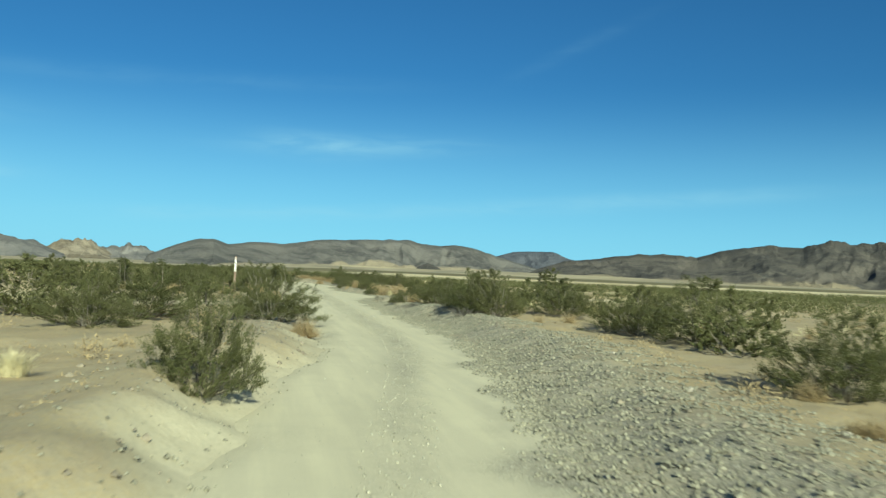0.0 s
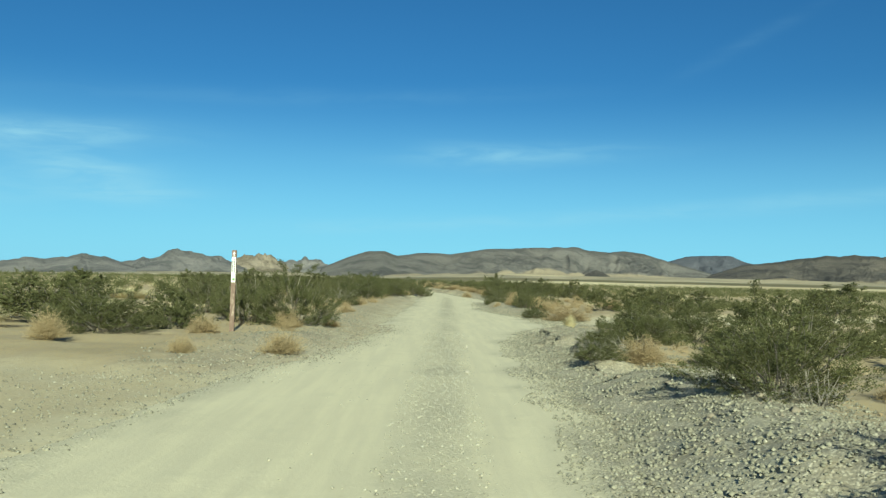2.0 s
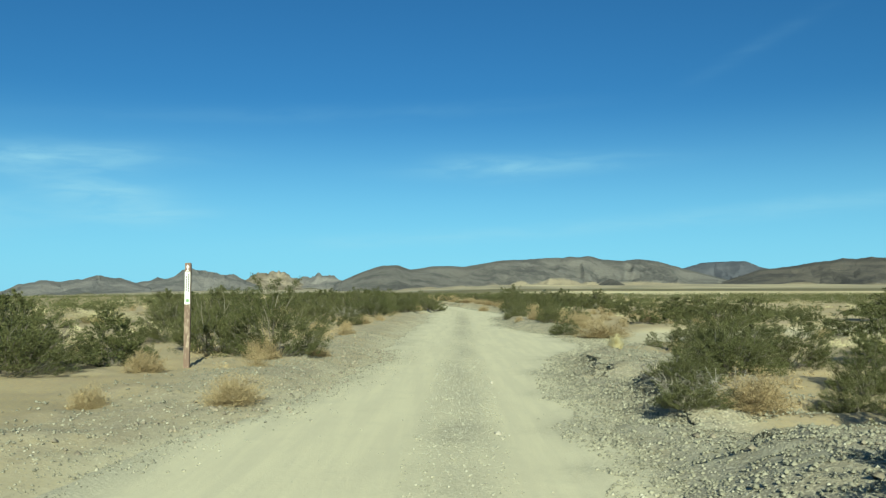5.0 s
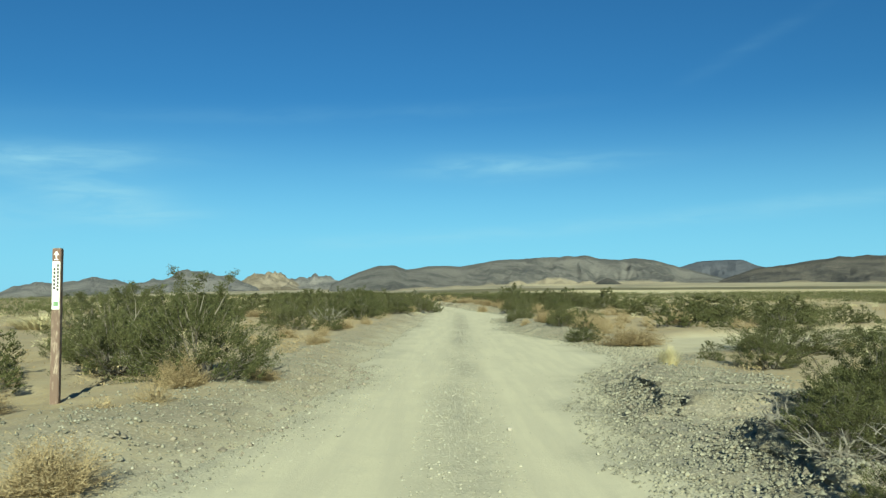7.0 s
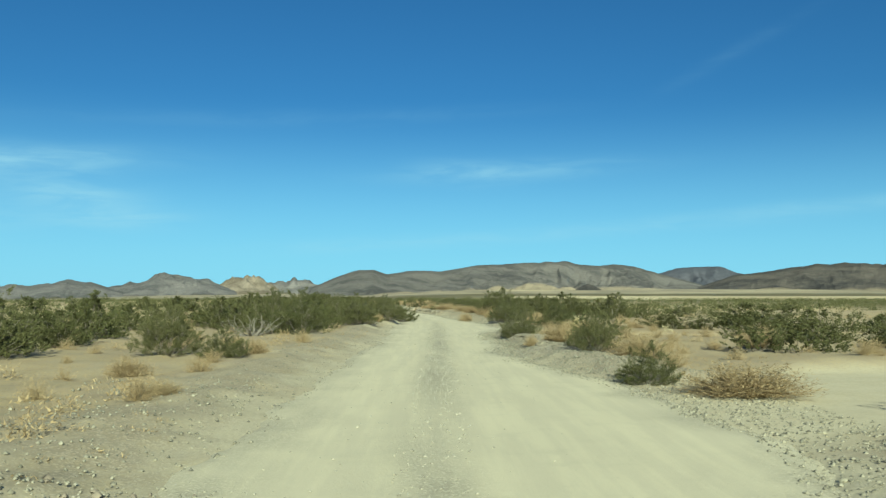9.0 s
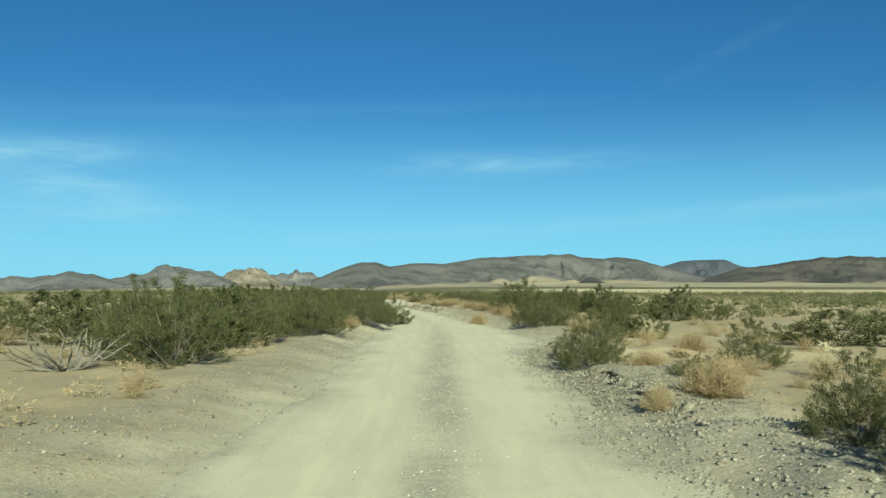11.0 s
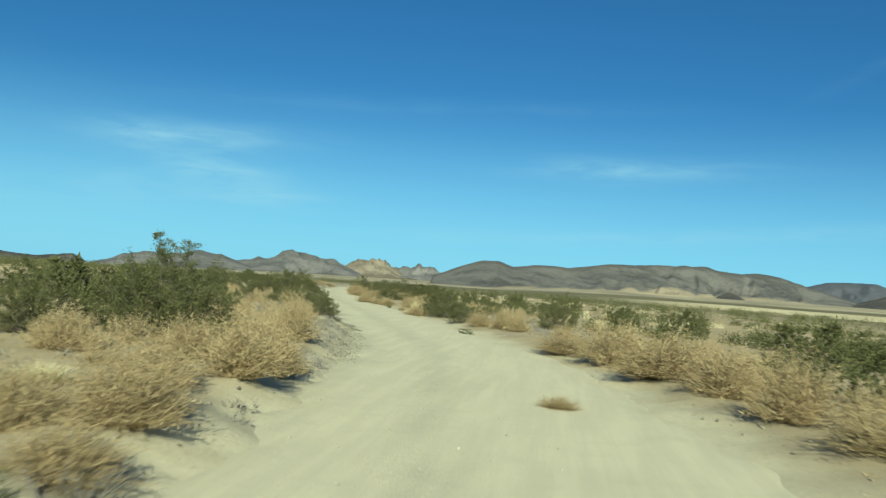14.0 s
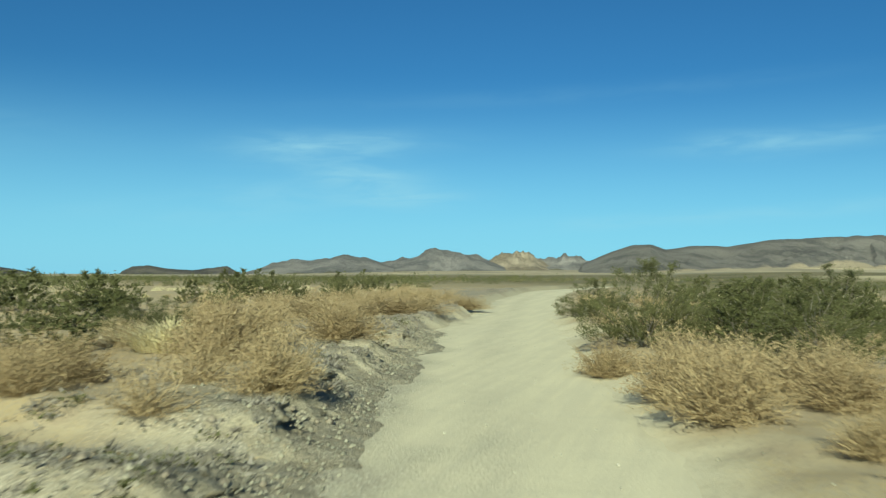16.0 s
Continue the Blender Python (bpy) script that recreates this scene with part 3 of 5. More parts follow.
def build_road():
    ys = np.concatenate([np.arange(-60, 215, 0.29), np.array(spread(215, 0.3, 1.04, 420))])
    vs = np.arange(-4.8, 4.81, 0.12)
    yy, vv = np.meshgrid(ys, vs, indexing="ij")
    xx = vv + lane(yy)
    left, right = edges(yy)
    over = np.where(vv < 0, -vv - left, vv - right)
    middle = np.exp(-((vv / 0.36) ** 2)) * (0.5 + 0.3 * vnoise(xx * 2.1, yy * 0.7, 78))
    loose = np.clip(middle * (0.4 + 0.6 * ramp(-40, -10, yy) * (1 - ramp(50, 62, yy))) + ramp(-0.9, 0.25, over + 0.35 * fbm(xx * 1.3, yy * 0.9, 77)) * np.where(vv < 0, along(7, yy), along(8, yy)), 0, 1)
    ob = grid_mesh("road", xx, yy, road_height(xx, yy), {"loose": loose}, DIRT)
    return tagged(ob, "packed pale dirt road with two worn wheel tracks", "road", kind="structure")


def build_cut_bank(cut, label):
    """The crumbling face of a bank: scree at the toe, an undercut step, a broken lip."""
    side, _, lay, line = cut
    ys = np.arange(line[0][0], line[-1][0], 0.035)
    face, tall, env = cut_line(cut, ys)
    high = tall * env
    # how far out, share of the height
    rows = ((-0.48, -0.25), (-0.36, 0.02), (-0.28, 0.10), (-0.20, 0.17), (-0.11, 0.26), (-0.04, 0.36), (0.01, 0.48), (0.035, 0.60), (0.04, 0.72), (0.03, 0.84), (0.02, 0.94), (0.05, 1.02), (0.11, 1.07), (0.20, 1.08))
    seed = int(line[0][0]) % 50 + 200
    xs, zs = [], []
    for k, (d, f) in enumerate(rows):
        d = (d * min(1.0, 0.45 + lay) if d < 0 else d) - lay * (1 - min(1.0, f))
        lumps = 0.03 * fbm(ys * 2.6, 0.6 * f + 0 * ys, seed, 2) + 0.045 * fbm(ys * 11.0, 7.0 * f + 0 * ys, seed + 6, 3)
        lumps = lumps * (0.25 + 0.75 * ramp(0.0, 0.4, f))
        notch = (0.10 + 0.2 * lay) * ramp(0.30, 0.62, vnoise(ys * 2.3, 0.45 * k, seed + 11)) * ramp(0.1, 0.5, f)
        v = side * (face + d + lumps + notch)
        base = lie(lane(ys) + v, ys)
        xs.append(lane(ys) + v)
        zs.append(base + high * f * (1 + 0.07 * fbm(ys * 3.3, 1.1 * f + 0 * ys, seed + 8, 3)) + 0.018 * ramp(0.05, 0.35, f) * fbm(ys * 9, 2.0 * k + 0 * ys, seed + 9, 2) - 0.05 * (1 - env))
    for d, lower in ((0.40, 0.015), (0.75, -0.01), (1.15, -0.10)):
        x = lane(ys) + side * (face + d)
        xs.append(x)
        zs.append(ground_height(x, ys) + lower - 0.12 * (1 - env) + 0.02 * vnoise(ys * 4, d * 3, seed + 4))
    order = slice(None, None, -1) if side > 0 else slice(None)
    xx, zz = np.stack(xs[order], 0), np.stack(zs[order], 0)
    yy = np.broadcast_to(ys, xx.shape) + 0.04 * fbm(xx * 4.0, np.broadcast_to(ys, xx.shape) * 6.0, seed + 20, 2)
    ob = grid_mesh("cut_bank", xx, yy, zz, {}, EARTH)
    return tagged(ob, label, "bank", kind="structure")


build_ground()
build_road()
for _cut in CUT_BANKS:
    build_cut_bank(_cut, "crumbling gravelly earth bank cut beside the road")


# ---- distance ----
def build_range(name, label, mat, crest, depth, foot_rise=0.0, jag=0.10, gullies=1.0, seed=0, category="mountain", tongue=None, parted=False):
    """A range from its crest line: bearing in degrees to the left of +y, height in degrees, distance in metres."""
    az, el, dist = (np.array(c, float) for c in zip(*sorted(crest)))
    a = np.linspace(az[0], az[-1], int(max(40, (az[-1] - az[0]) * 22)))
    e, r = np.interp(a, az, el), np.interp(a, az, dist)
    k = np.exp(-0.5 * (np.arange(-4, 5) / 1.6) ** 2)
    e = np.convolve(np.pad(e, 4, mode="edge"), k / k.sum(), "valid")
    u = np.concatenate([np.linspace(0, 1, 34), 1 + np.linspace(0.08, 1, 8)])
    aa, uu = np.meshgrid(np.radians(a), u, indexing="ij")
    rr = r[:, None] + depth * np.where(uu < 1, uu - 1, (uu - 1) * 0.8)
    x, y = -np.sin(aa) * rr, np.cos(aa) * rr
    base = lie(x, y)
    top = np.tan(np.radians(e))[:, None] * r[:, None] + 1.5
    edge = np.minimum(1, np.minimum(np.arange(len(a)), np.arange(len(a))[::-1]) / 5.0)[:, None]
    rise = np.where(uu < 1, 0.22 * uu + 0.78 * uu**2.1, np.maximum(0, 1 - np.maximum(uu - 1, 0) ** 0.8))
    sweep, inward = aa * r[:, None], uu * depth
    bend = 60 * fbm(sweep / 300, inward / 300, seed + 5, 2)
    spur = fbm((sweep + bend) / 210, (inward + bend) / 480 + seed, seed, 4)
    ridge = 1 - 2 * np.abs(spur) + 0.45 * (1 - 2 * np.abs(fbm((sweep - bend) / 75, (inward + bend) / 300, seed + 2, 3)))
    mid = np.sin(np.pi * np.clip(uu, 0, 1)) ** 0.8
    height = np.maximum(top - base, 2.0)
    body = height * (rise + gullies * 0.16 * mid * (ridge - 0.3)) * (0.15 + 0.85 * edge)
    body = body + height * jag * fbm(sweep / 34, inward / 60 + seed, seed + 9, 3) * ramp(0.25, 1.0, uu) * edge * np.where(uu > 1.3, 0, 1)
    z = base + body - 6 * ramp(0.08, 0.0, uu) - 4
    fan = 1 - ramp(0.10, 0.34, uu) + foot_rise
    if tongue:
        fan = fan + 0.9 * np.exp(-(((np.degrees(aa) - tongue[0]) / tongue[1]) ** 2)) * (1 - ramp(0.12, 0.52, uu))
    rim = ramp(0.88, 0.95, uu)
    if not parted:
        return tagged(grid_mesh(name, x, y, z, {"fan": fan, "rim": rim}, mat), label, category)
    root = tagged(new(name), label, category)
    foot = Vector((float(x[len(a) // 2, 0]), float(y[len(a) // 2, 0]), float(base[len(a) // 2, 0])))
    root.matrix_basis = Matrix.Translation(foot)
    for part_name, cut in (("foot_slope", slice(0, 14)), ("gullied_face", slice(13, 31)), ("caprock", slice(30, None))):
        piece = grid_mesh(part_name, x[:, cut], y[:, cut], z[:, cut], {"fan": fan[:, cut], "rim": rim[:, cut]}, mat)
        piece.parent = root
        piece.matrix_parent_inverse = Matrix.Translation(-foot)
    return root


build_range("mesa", "long flat-topped brown mesa with gullied slopes", MESA_ROCK,
            [(7.6, 0.55, 2500), (6.7, 0.9, 2500), (5.6, 1.4, 2500), (4.3, 1.8, 2450), (3.3, 1.83, 2450), (2.4, 1.53, 2600), (1.1, 1.74, 2700), (-0.4, 1.8, 2800),
             (-1.2, 1.73, 2850), (-3.4, 2.13, 3000), (-6.0, 2.27, 3200), (-9.5, 2.42, 3400), (-10.1, 2.2, 3450), (-11.6, 2.09, 3500), (-12.6, 2.21, 3600), (-13.7, 2.1, 3650), (-15.5, 1.55, 3800), (-18, 0.9, 3900), (-20, 0.3, 3900)],
            800, jag=0.018, gullies=0.9, seed=3, foot_rise=-0.10, tongue=(-6.6, 2.0), parted=True)
build_range("far_mesa", "distant hazy blue-grey table mountain", HAZED_FAR_ROCK,
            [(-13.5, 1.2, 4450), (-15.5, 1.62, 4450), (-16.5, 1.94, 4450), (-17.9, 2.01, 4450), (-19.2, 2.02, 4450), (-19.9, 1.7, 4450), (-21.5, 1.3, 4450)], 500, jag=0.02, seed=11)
build_range("dark_range", "dark rocky desert range with pale foot slopes", DARK_ROCK,
            [(-16.0, 0.15, 3500), (-17.4, 0.55, 3500), (-18.5, 1.0, 3500), (-20.0, 1.5, 3500), (-21.5, 1.66, 3500), (-22.6, 1.85, 3450), (-24.4, 2.08, 3400), (-25.8, 2.2, 3350), (-27.2, 2.16, 3300), (-28.4, 2.06, 3300), (-29.6, 2.47, 3250),
             (-31.4, 2.82, 3200), (-33.1, 3.0, 3150), (-34.7, 2.95, 3100), (-36.2, 3.4, 3100), (-37.4, 3.2, 3100), (-39, 3.3, 3100), (-43, 3.5, 3000), (-50, 3.0, 2900), (-58, 2.0, 2900)], 750, jag=0.04, gullies=0.7, seed=21, parted=True)
build_range("jagged_hill", "small jagged brown rock hill", HAZED_HILL_ROCK,
            [(10.8, 0.6, 3900), (10.0, 0.88, 3900), (9.1, 1.03, 3900), (8.5, 1.2, 3900), (8.0, 1.17, 3900), (7.2, 0.9, 3900), (6.2, 0.6, 3900)], 500, jag=0.2, seed=31)
build_range("granite_peak", "pale tan granite twin peaks", PALE_ROCK,
            [(14.6, 0.6, 3700), (13.2, 0.85, 3700), (12.4, 1.26, 3700), (12.0, 1.44, 3700), (11.75, 1.36, 3700), (11.4, 1.47, 3700), (10.7, 1.22, 3700), (10.0, 0.8, 3700), (9.2, 0.4, 3700)], 550, jag=0.22, seed=41)
build_range("left_hill", "brown desert hill with a pointed summit", HAZED_HILL_ROCK,
            [(20.6, 0.4, 3350), (19.8, 0.58, 3350), (18.9, 0.77, 3350), (17.8, 0.95, 3350), (17.2, 1.3, 3350), (16.8, 1.47, 3350), (16.1, 1.4, 3350), (15.2, 1.2, 3350), (13.9, 1.08, 3350), (13.0, 0.7, 3350), (12.0, 0.3, 3350)], 650, jag=0.10, seed=51)
build_range("rounded_hill", "rounded brown desert hill", HAZED_HILL_ROCK,
            [(28.6, -0.3, 3000), (27.4, 0.05, 3000), (26.5, 0.4, 3000), (25.3, 0.63, 3000), (24.2, 0.55, 3000), (22.2, 0.99, 3000), (21.2, 0.88, 3000), (20.0, 0.55, 3000), (18.8, 0.2, 3000)], 600, jag=0.08, seed=61)
build_range("small_far_hill", "small dark hill far out on the plain", DARK_ROCK,
            [(35.8, -0.33, 3600), (35.0, 0.04, 3600), (34.1, 0.17, 3600), (33.0, -0.06, 3600), (31.5, -0.10, 3600), (30.2, 0.10, 3600), (29.5, 0.17, 3600), (28.9, -0.18, 3600), (28.4, -0.38, 3600)], 300, jag=0.06, seed=71)
build_range("low_dark_hill", "low dark hill beyond the scrub", DARK_ROCK,
            [(64, 1.02, 2600), (56, 1.12, 2600), (50, 0.77, 2600), (46.5, 0.65, 2600), (44.4, 0.49, 2600), (42.6, 0.22, 2600), (40.4, -0.20, 2600), (38.5, -0.48, 2600)], 400, jag=0.04, seed=81)
build_range("cinder_cone", "small dark cone at the mesa's foot", DARK_ROCK,
            [(-9.9, 0.55, 2450), (-10.4, 0.8, 2450), (-10.8, 0.97, 2450), (-11.3, 0.78, 2450), (-11.9, 0.5, 2450)], 120, jag=0.04, seed=91, foot_rise=-1.0)


# ---- plants ----
def part(name, bm, mat, parent=None, label="", smooth=False):
    mesh = bpy.data.meshes.new(name)
    bm.to_mesh(mesh)
    bm.free()
    mesh.materials.append(mat)
    ob = new(name, mesh)
    ob.parent = parent
    return tagged(ob, label)


def raw(name, verts, faces, mat, parent=None, label=""):
    mesh = bpy.data.meshes.new(name)
    mesh.from_pydata(verts, [], faces)
    mesh.materials.append(mat)
    ob = new(name, mesh)
    ob.parent = parent
    return tagged(ob, label)


def tube(verts, faces, points, thick, thin, sides=3):
    """A tapering stem along the points."""
    start = len(verts)
    for i, p in enumerate(points):
        ahead = (points[min(i + 1, len(points) - 1)] - points[max(i - 1, 0)]).normalized()
        a = ahead.orthogonal().normalized()
        b = ahead.cross(a)
        r = thick + (thin - thick) * i / (len(points) - 1)
        for k in range(sides):
            w = 2 * math.pi * k / sides
            verts.append(p + (a * math.cos(w) + b * math.sin(w)) * r)
    for i in range(len(points) - 1):
        for k in range(sides):
            o, q = start + i * sides, (k + 1) % sides
            faces.append((o + k, o + q, o + sides + q, o + sides + k))


def leaf(verts, faces, at, along_way, size, rng, slim=1.0):
    side = along_way.cross(Vector((rng.uniform(-1, 1), rng.uniform(-1, 1), rng.uniform(-1, 1)))).normalized() * size * rng.uniform(0.25, 0.45) * slim
    tip = along_way.normalized() * size
    s = len(verts)
    verts += [at - side, at + side, at + tip]
    faces.append((s, s + 1, s + 2))


def shrub_limbs(rng, stems, bend, reach):
    """Limbs of a shrub that fits a unit box (height 1, width 1): lists of points, outward and up."""
    limbs = []
    for k in range(stems):
        w = 2 * math.pi * (k * 0.618 + rng.uniform(-0.06, 0.06))
        lean = math.sqrt((k + 0.5) / stems) * reach * rng.uniform(0.85, 1.0)
        tall = (0.20 + 0.80 * math.sqrt(max(0.0, 1.0 - (lean / (reach * 1.04)) ** 2))) * rng.uniform(0.68, 1.0)
        out = Vector((math.cos(w), math.sin(w), 0))
        pts, drift = [], Vector((0, 0, 0))
        for i in range(6):
            f = i / 5
            drift += Vector((rng.uniform(-1, 1), rng.uniform(-1, 1), rng.uniform(-0.4, 0.4))) * bend
            pts.append(out * (0.05 + lean * f ** 0.68) + Vector((0, 0, tall * f ** 1.25)) + drift * f)
        limbs.append(pts)
    return limbs


def make_creosote(seed, leaves, sprays=420, stems=30, label="", leaf_mat=CREOSOTE_LEAF, leaf_size=0.0165, tall_sprays=4, start=0.02, skirt=22):
    """A many-stemmed shrub: an uneven dome of upright leafy sprays, with gaps between the clumps, and dead twigs at the foot."""
    rng = random.Random(seed)
    root = new("creosote_bush")
    sv, sf, lv, lf = [], [], [], []
    ends = []
    shift = Vector((seed * 1.7, seed * 0.9, 0))
    tries = 0
    while len(ends) < sprays and tries < 40 * sprays:
        tries += 1
        way_out = Vector((rng.gauss(0, 1), rng.gauss(0, 1), abs(rng.gauss(0, 0.8)))).normalized()
        full = 0.86 + 0.34 * noise.noise(way_out * 1.9 + shift)
        r = rng.uniform(0.22, 1.0) ** 0.55
        p = Vector((way_out.x * 0.53, way_out.y * 0.53, way_out.z * 0.96 + 0.05)) * full * r
        if noise.noise(p * 6.0 + shift) < -0.12 - 0.25 * (1 - r) or p.z > 0.98:
            continue
        grow = Vector((way_out.x * 0.55, way_out.y * 0.55, 0.75)) + Vector((rng.gauss(0, 1), rng.gauss(0, 1), rng.gauss(0, 0.6))) * 0.30
        b = p + grow.normalized() * rng.uniform(0.05, 0.13)
        ends.append((p, b))
        if rng.random() < 0.35:
            tube(sv, sf, [p * 0.86, p, b], 0.003, 0.001)
    for _ in range(stems):
        a, _b = ends[rng.randrange(len(ends))]
        foot = Vector((a.x * 0.15 + rng.gauss(0, 0.03), a.y * 0.15 + rng.gauss(0, 0.03), 0.0))
        bow = Vector((rng.gauss(0, 1), rng.gauss(0, 1), 0)) * 0.03
        tube(sv, sf, [foot, foot.lerp(a, 0.35) + bow, foot.lerp(a, 0.7) + bow * 1.3, a], 0.0065, 0.002)
    for _ in range(tall_sprays):
        w, out = rng.uniform(0, 2 * math.pi), rng.uniform(0.05, 0.26)
        c = Vector((math.cos(w) * out, math.sin(w) * out, 0.74 - out))
        b = c + Vector((rng.gauss(0, 0.05), rng.gauss(0, 0.05), rng.uniform(0.26, 0.42)))
        tube(sv, sf, [c, c.lerp(b, 0.5) + Vector((0.012, -0.01, 0)), b], 0.0035, 0.0012)
        for f in (0.5, 0.65, 0.75, 0.85, 0.93, 1.0):
            p = c.lerp(b, f)
            tip = p + Vector((rng.uniform(-1, 1), rng.uniform(-1, 1), rng.uniform(0.3, 1.0))) * 0.05
            tube(sv, sf, [p, tip], 0.002, 0.001)
            ends.append((p, tip))
    for _ in range(skirt):
        w, reach = rng.uniform(0, 2 * math.pi), rng.uniform(0.25, 0.48)
        out = Vector((math.cos(w), math.sin(w), 0))
        a, b = out * 0.15, out * reach + Vector((0, 0, rng.uniform(0.03, 0.16)))
        mid = a.lerp(b, 0.55) + Vector((rng.gauss(0, 0.03), rng.gauss(0, 0.03), rng.uniform(0.0, 0.06)))
        tube(sv, sf, [a, mid, b], 0.0045, 0.0012)
        tube(sv, sf, [mid, mid + (b - a) * 0.3 + Vector((rng.gauss(0, 0.05), rng.gauss(0, 0.05), 0.05))], 0.0025, 0.001)
    for _ in range(leaves):
        a, b = ends[rng.randrange(len(ends))]
        at = a.lerp(b, rng.uniform(-0.2, 1.05)) + Vector((rng.gauss(0, 1), rng.gauss(0, 1), rng.gauss(0, 1))) * 0.014
        if at.z < start * rng.uniform(0.3, 1.2):
            continue
        way_up = (b - a).normalized() * 1.2 + Vector((rng.uniform(-1, 1), rng.uniform(-1, 1), rng.uniform(-0.2, 0.9)))
        leaf(lv, lf, at, way_up, leaf_size * rng.uniform(0.6, 1.3), rng, 0.55)
    tagged(raw("branchwork", sv, sf, BARK, root), kind="stuff")
    tagged(raw("foliage", lv, lf, leaf_mat, root), kind="stuff")
    return tagged(root, label or "olive green creosote bush with grey stems on sandy soil", "shrub", "creosote bushes")


def make_dry_shrub(seed, twigs=480):
    """A cured tumbleweed-like shrub: a dome of fine forked tan twigs."""
    rng = random.Random(seed)
    root = new("dry_shrub")
    sv, sf, tv, tf = [], [], [], []
    for _ in range(twigs):
        w, lift = rng.uniform(0, 2 * math.pi), rng.uniform(0.05, 1.0)
        out = Vector((math.cos(w) * math.sqrt(1 - lift * lift), math.sin(w) * math.sqrt(1 - lift * lift), 0))
        reach = rng.uniform(0.62, 0.95) * (1 + 0.10 * math.sin(3 * w + seed) + 0.06 * math.sin(7 * w + 2 * seed))
        end = out * 0.5 * reach + Vector((0, 0, lift * 0.96 * reach + 0.02))
        base = Vector((rng.uniform(-0.10, 0.10), rng.uniform(-0.10, 0.10), 0.0))
        mid = base.lerp(end, 0.5) + Vector((rng.uniform(-1, 1), rng.uniform(-1, 1), rng.uniform(-0.3, 1))) * 0.07
        side = (end - base).cross(Vector((rng.uniform(-1, 1), rng.uniform(-1, 1), 0.3))).normalized() * 0.003
        s = len(sv)
        sv += [base - side, base + side, mid + side, mid - side, end]
        sf += [(s, s + 1, s + 2, s + 3), (s + 3, s + 2, s + 4)]
        for _ in range(26):
            f = rng.uniform(0.25, 1.0)
            at = mid.lerp(end, max(0, (f - 0.5) * 2)) if f > 0.5 else base.lerp(mid, f * 2)
            at = at + Vector((rng.gauss(0, 1), rng.gauss(0, 1), rng.gauss(0, 1))) * 0.018
            leaf(tv, tf, at, (end - mid).normalized() * 0.7 + Vector((rng.uniform(-1, 1), rng.uniform(-1, 1), rng.uniform(-0.5, 1.0))), rng.uniform(0.022, 0.055), rng, 0.26)
    tagged(raw("branchwork", sv, sf, DRY_TWIG, root), kind="stuff")
    tagged(raw("twig_mass", tv, tf, DRY_TWIG, root), kind="stuff")
    return tagged(root, "dry tan shrub of fine brittle twigs on sandy soil", "shrub", "dry shrubs")


def make_grass(seed, blades=620):
    rng = random.Random(seed)
    root = new("grass_tuft")
    bv, bf = [], []
    for _ in range(blades):
        w, spread_out = rng.uniform(0, 2 * math.pi), rng.uniform(0, 1) ** 0.7
        out = Vector((math.cos(w), math.sin(w), 0))
        base = out * 0.22 * spread_out
        tall = rng.uniform(0.5, 1.0) * (1 - 0.35 * spread_out)
        mid = base + out * 0.10 * spread_out + Vector((0, 0, tall * 0.6))
        end = base + out * (0.30 * spread_out + rng.uniform(0, 0.08)) + Vector((rng.uniform(-0.05, 0.05), rng.uniform(-0.05, 0.05), tall))
        side = Vector((-out.y, out.x, rng.uniform(-0.3, 0.3))).normalized() * 0.0042
        s = len(bv)
        bv += [base - side, base + side, mid + side * 0.8, mid - side * 0.8, end]
        bf += [(s, s + 1, s + 2, s + 3), (s + 3, s + 2, s + 4)]
    tagged(raw("blade_mass", bv, bf, STRAW, root), kind="stuff")
    return tagged(root, "clump of cured pale yellow grass", "grass", "grass tufts")


def make_dead_bush(seed):
    rng = random.Random(seed)
    root = new("dead_bush")
    sv, sf = [], []
    for pts in shrub_limbs(rng, 20, 0.05, 0.5):
        tube(sv, sf, pts, 0.016, 0.004)
        for _ in range(5):
            i = rng.randrange(1, 5)
            end = pts[i] + Vector((rng.uniform(-1, 1), rng.uniform(-1, 1), rng.uniform(-0.2, 0.9))) * 0.2
            tube(sv, sf, [pts[i], pts[i].lerp(end, 0.5) + Vector((0, 0, 0.02)), end], 0.007, 0.002)
    tagged(raw("branchwork", sv, sf, DEADWOOD, root), kind="stuff")
    return tagged(root, "bleached leafless dead bush", "shrub", "dead bushes")


DRY_SPOTS = []
DRY_SPOTS += [(-3.3, 29.1, 0.4, 0.8), (-4.6, 33.0, 0.35, 0.7), (2.2, -27.4, 0.25, 0.67), (3.4, -24.8, 0.34, 0.6), (-2.4, -15.6, 0.51, 0.87), (3.5, 4.9, 0.65, 1.15), (-4.5, 5.7, 0.42, 0.71), (-2.8, 6.2, 0.56, 1.1), (-7.3, 6.7, 0.67, 1.01), (-5.1, 9.4, 0.5, 0.98), (-3.7, 12.2, 0.63, 1.02), (-2.7, 13.0, 0.25, 0.74), (-3.1, 21.9, 0.26, 0.75), (5.1, 23.4, 0.67, 2.52), (-4.5, 24.7, 0.47, 1.05), (5.0, 29.3, 0.61, 1.8), (8.6, 31.7, 0.67, 1.46), (3.3, 34.5, 0.42, 0.55), (4.1, 35.0, 0.65, 1.18), (4.6, 36.1, 0.65, 0.88), (4.6, 40.1, 0.49, 1.0), (6.5, 43.6, 0.51, 1.15), (-9.5, 44.3, 0.64, 2.31), (7.9, 48.0, 0.47, 0.92)]
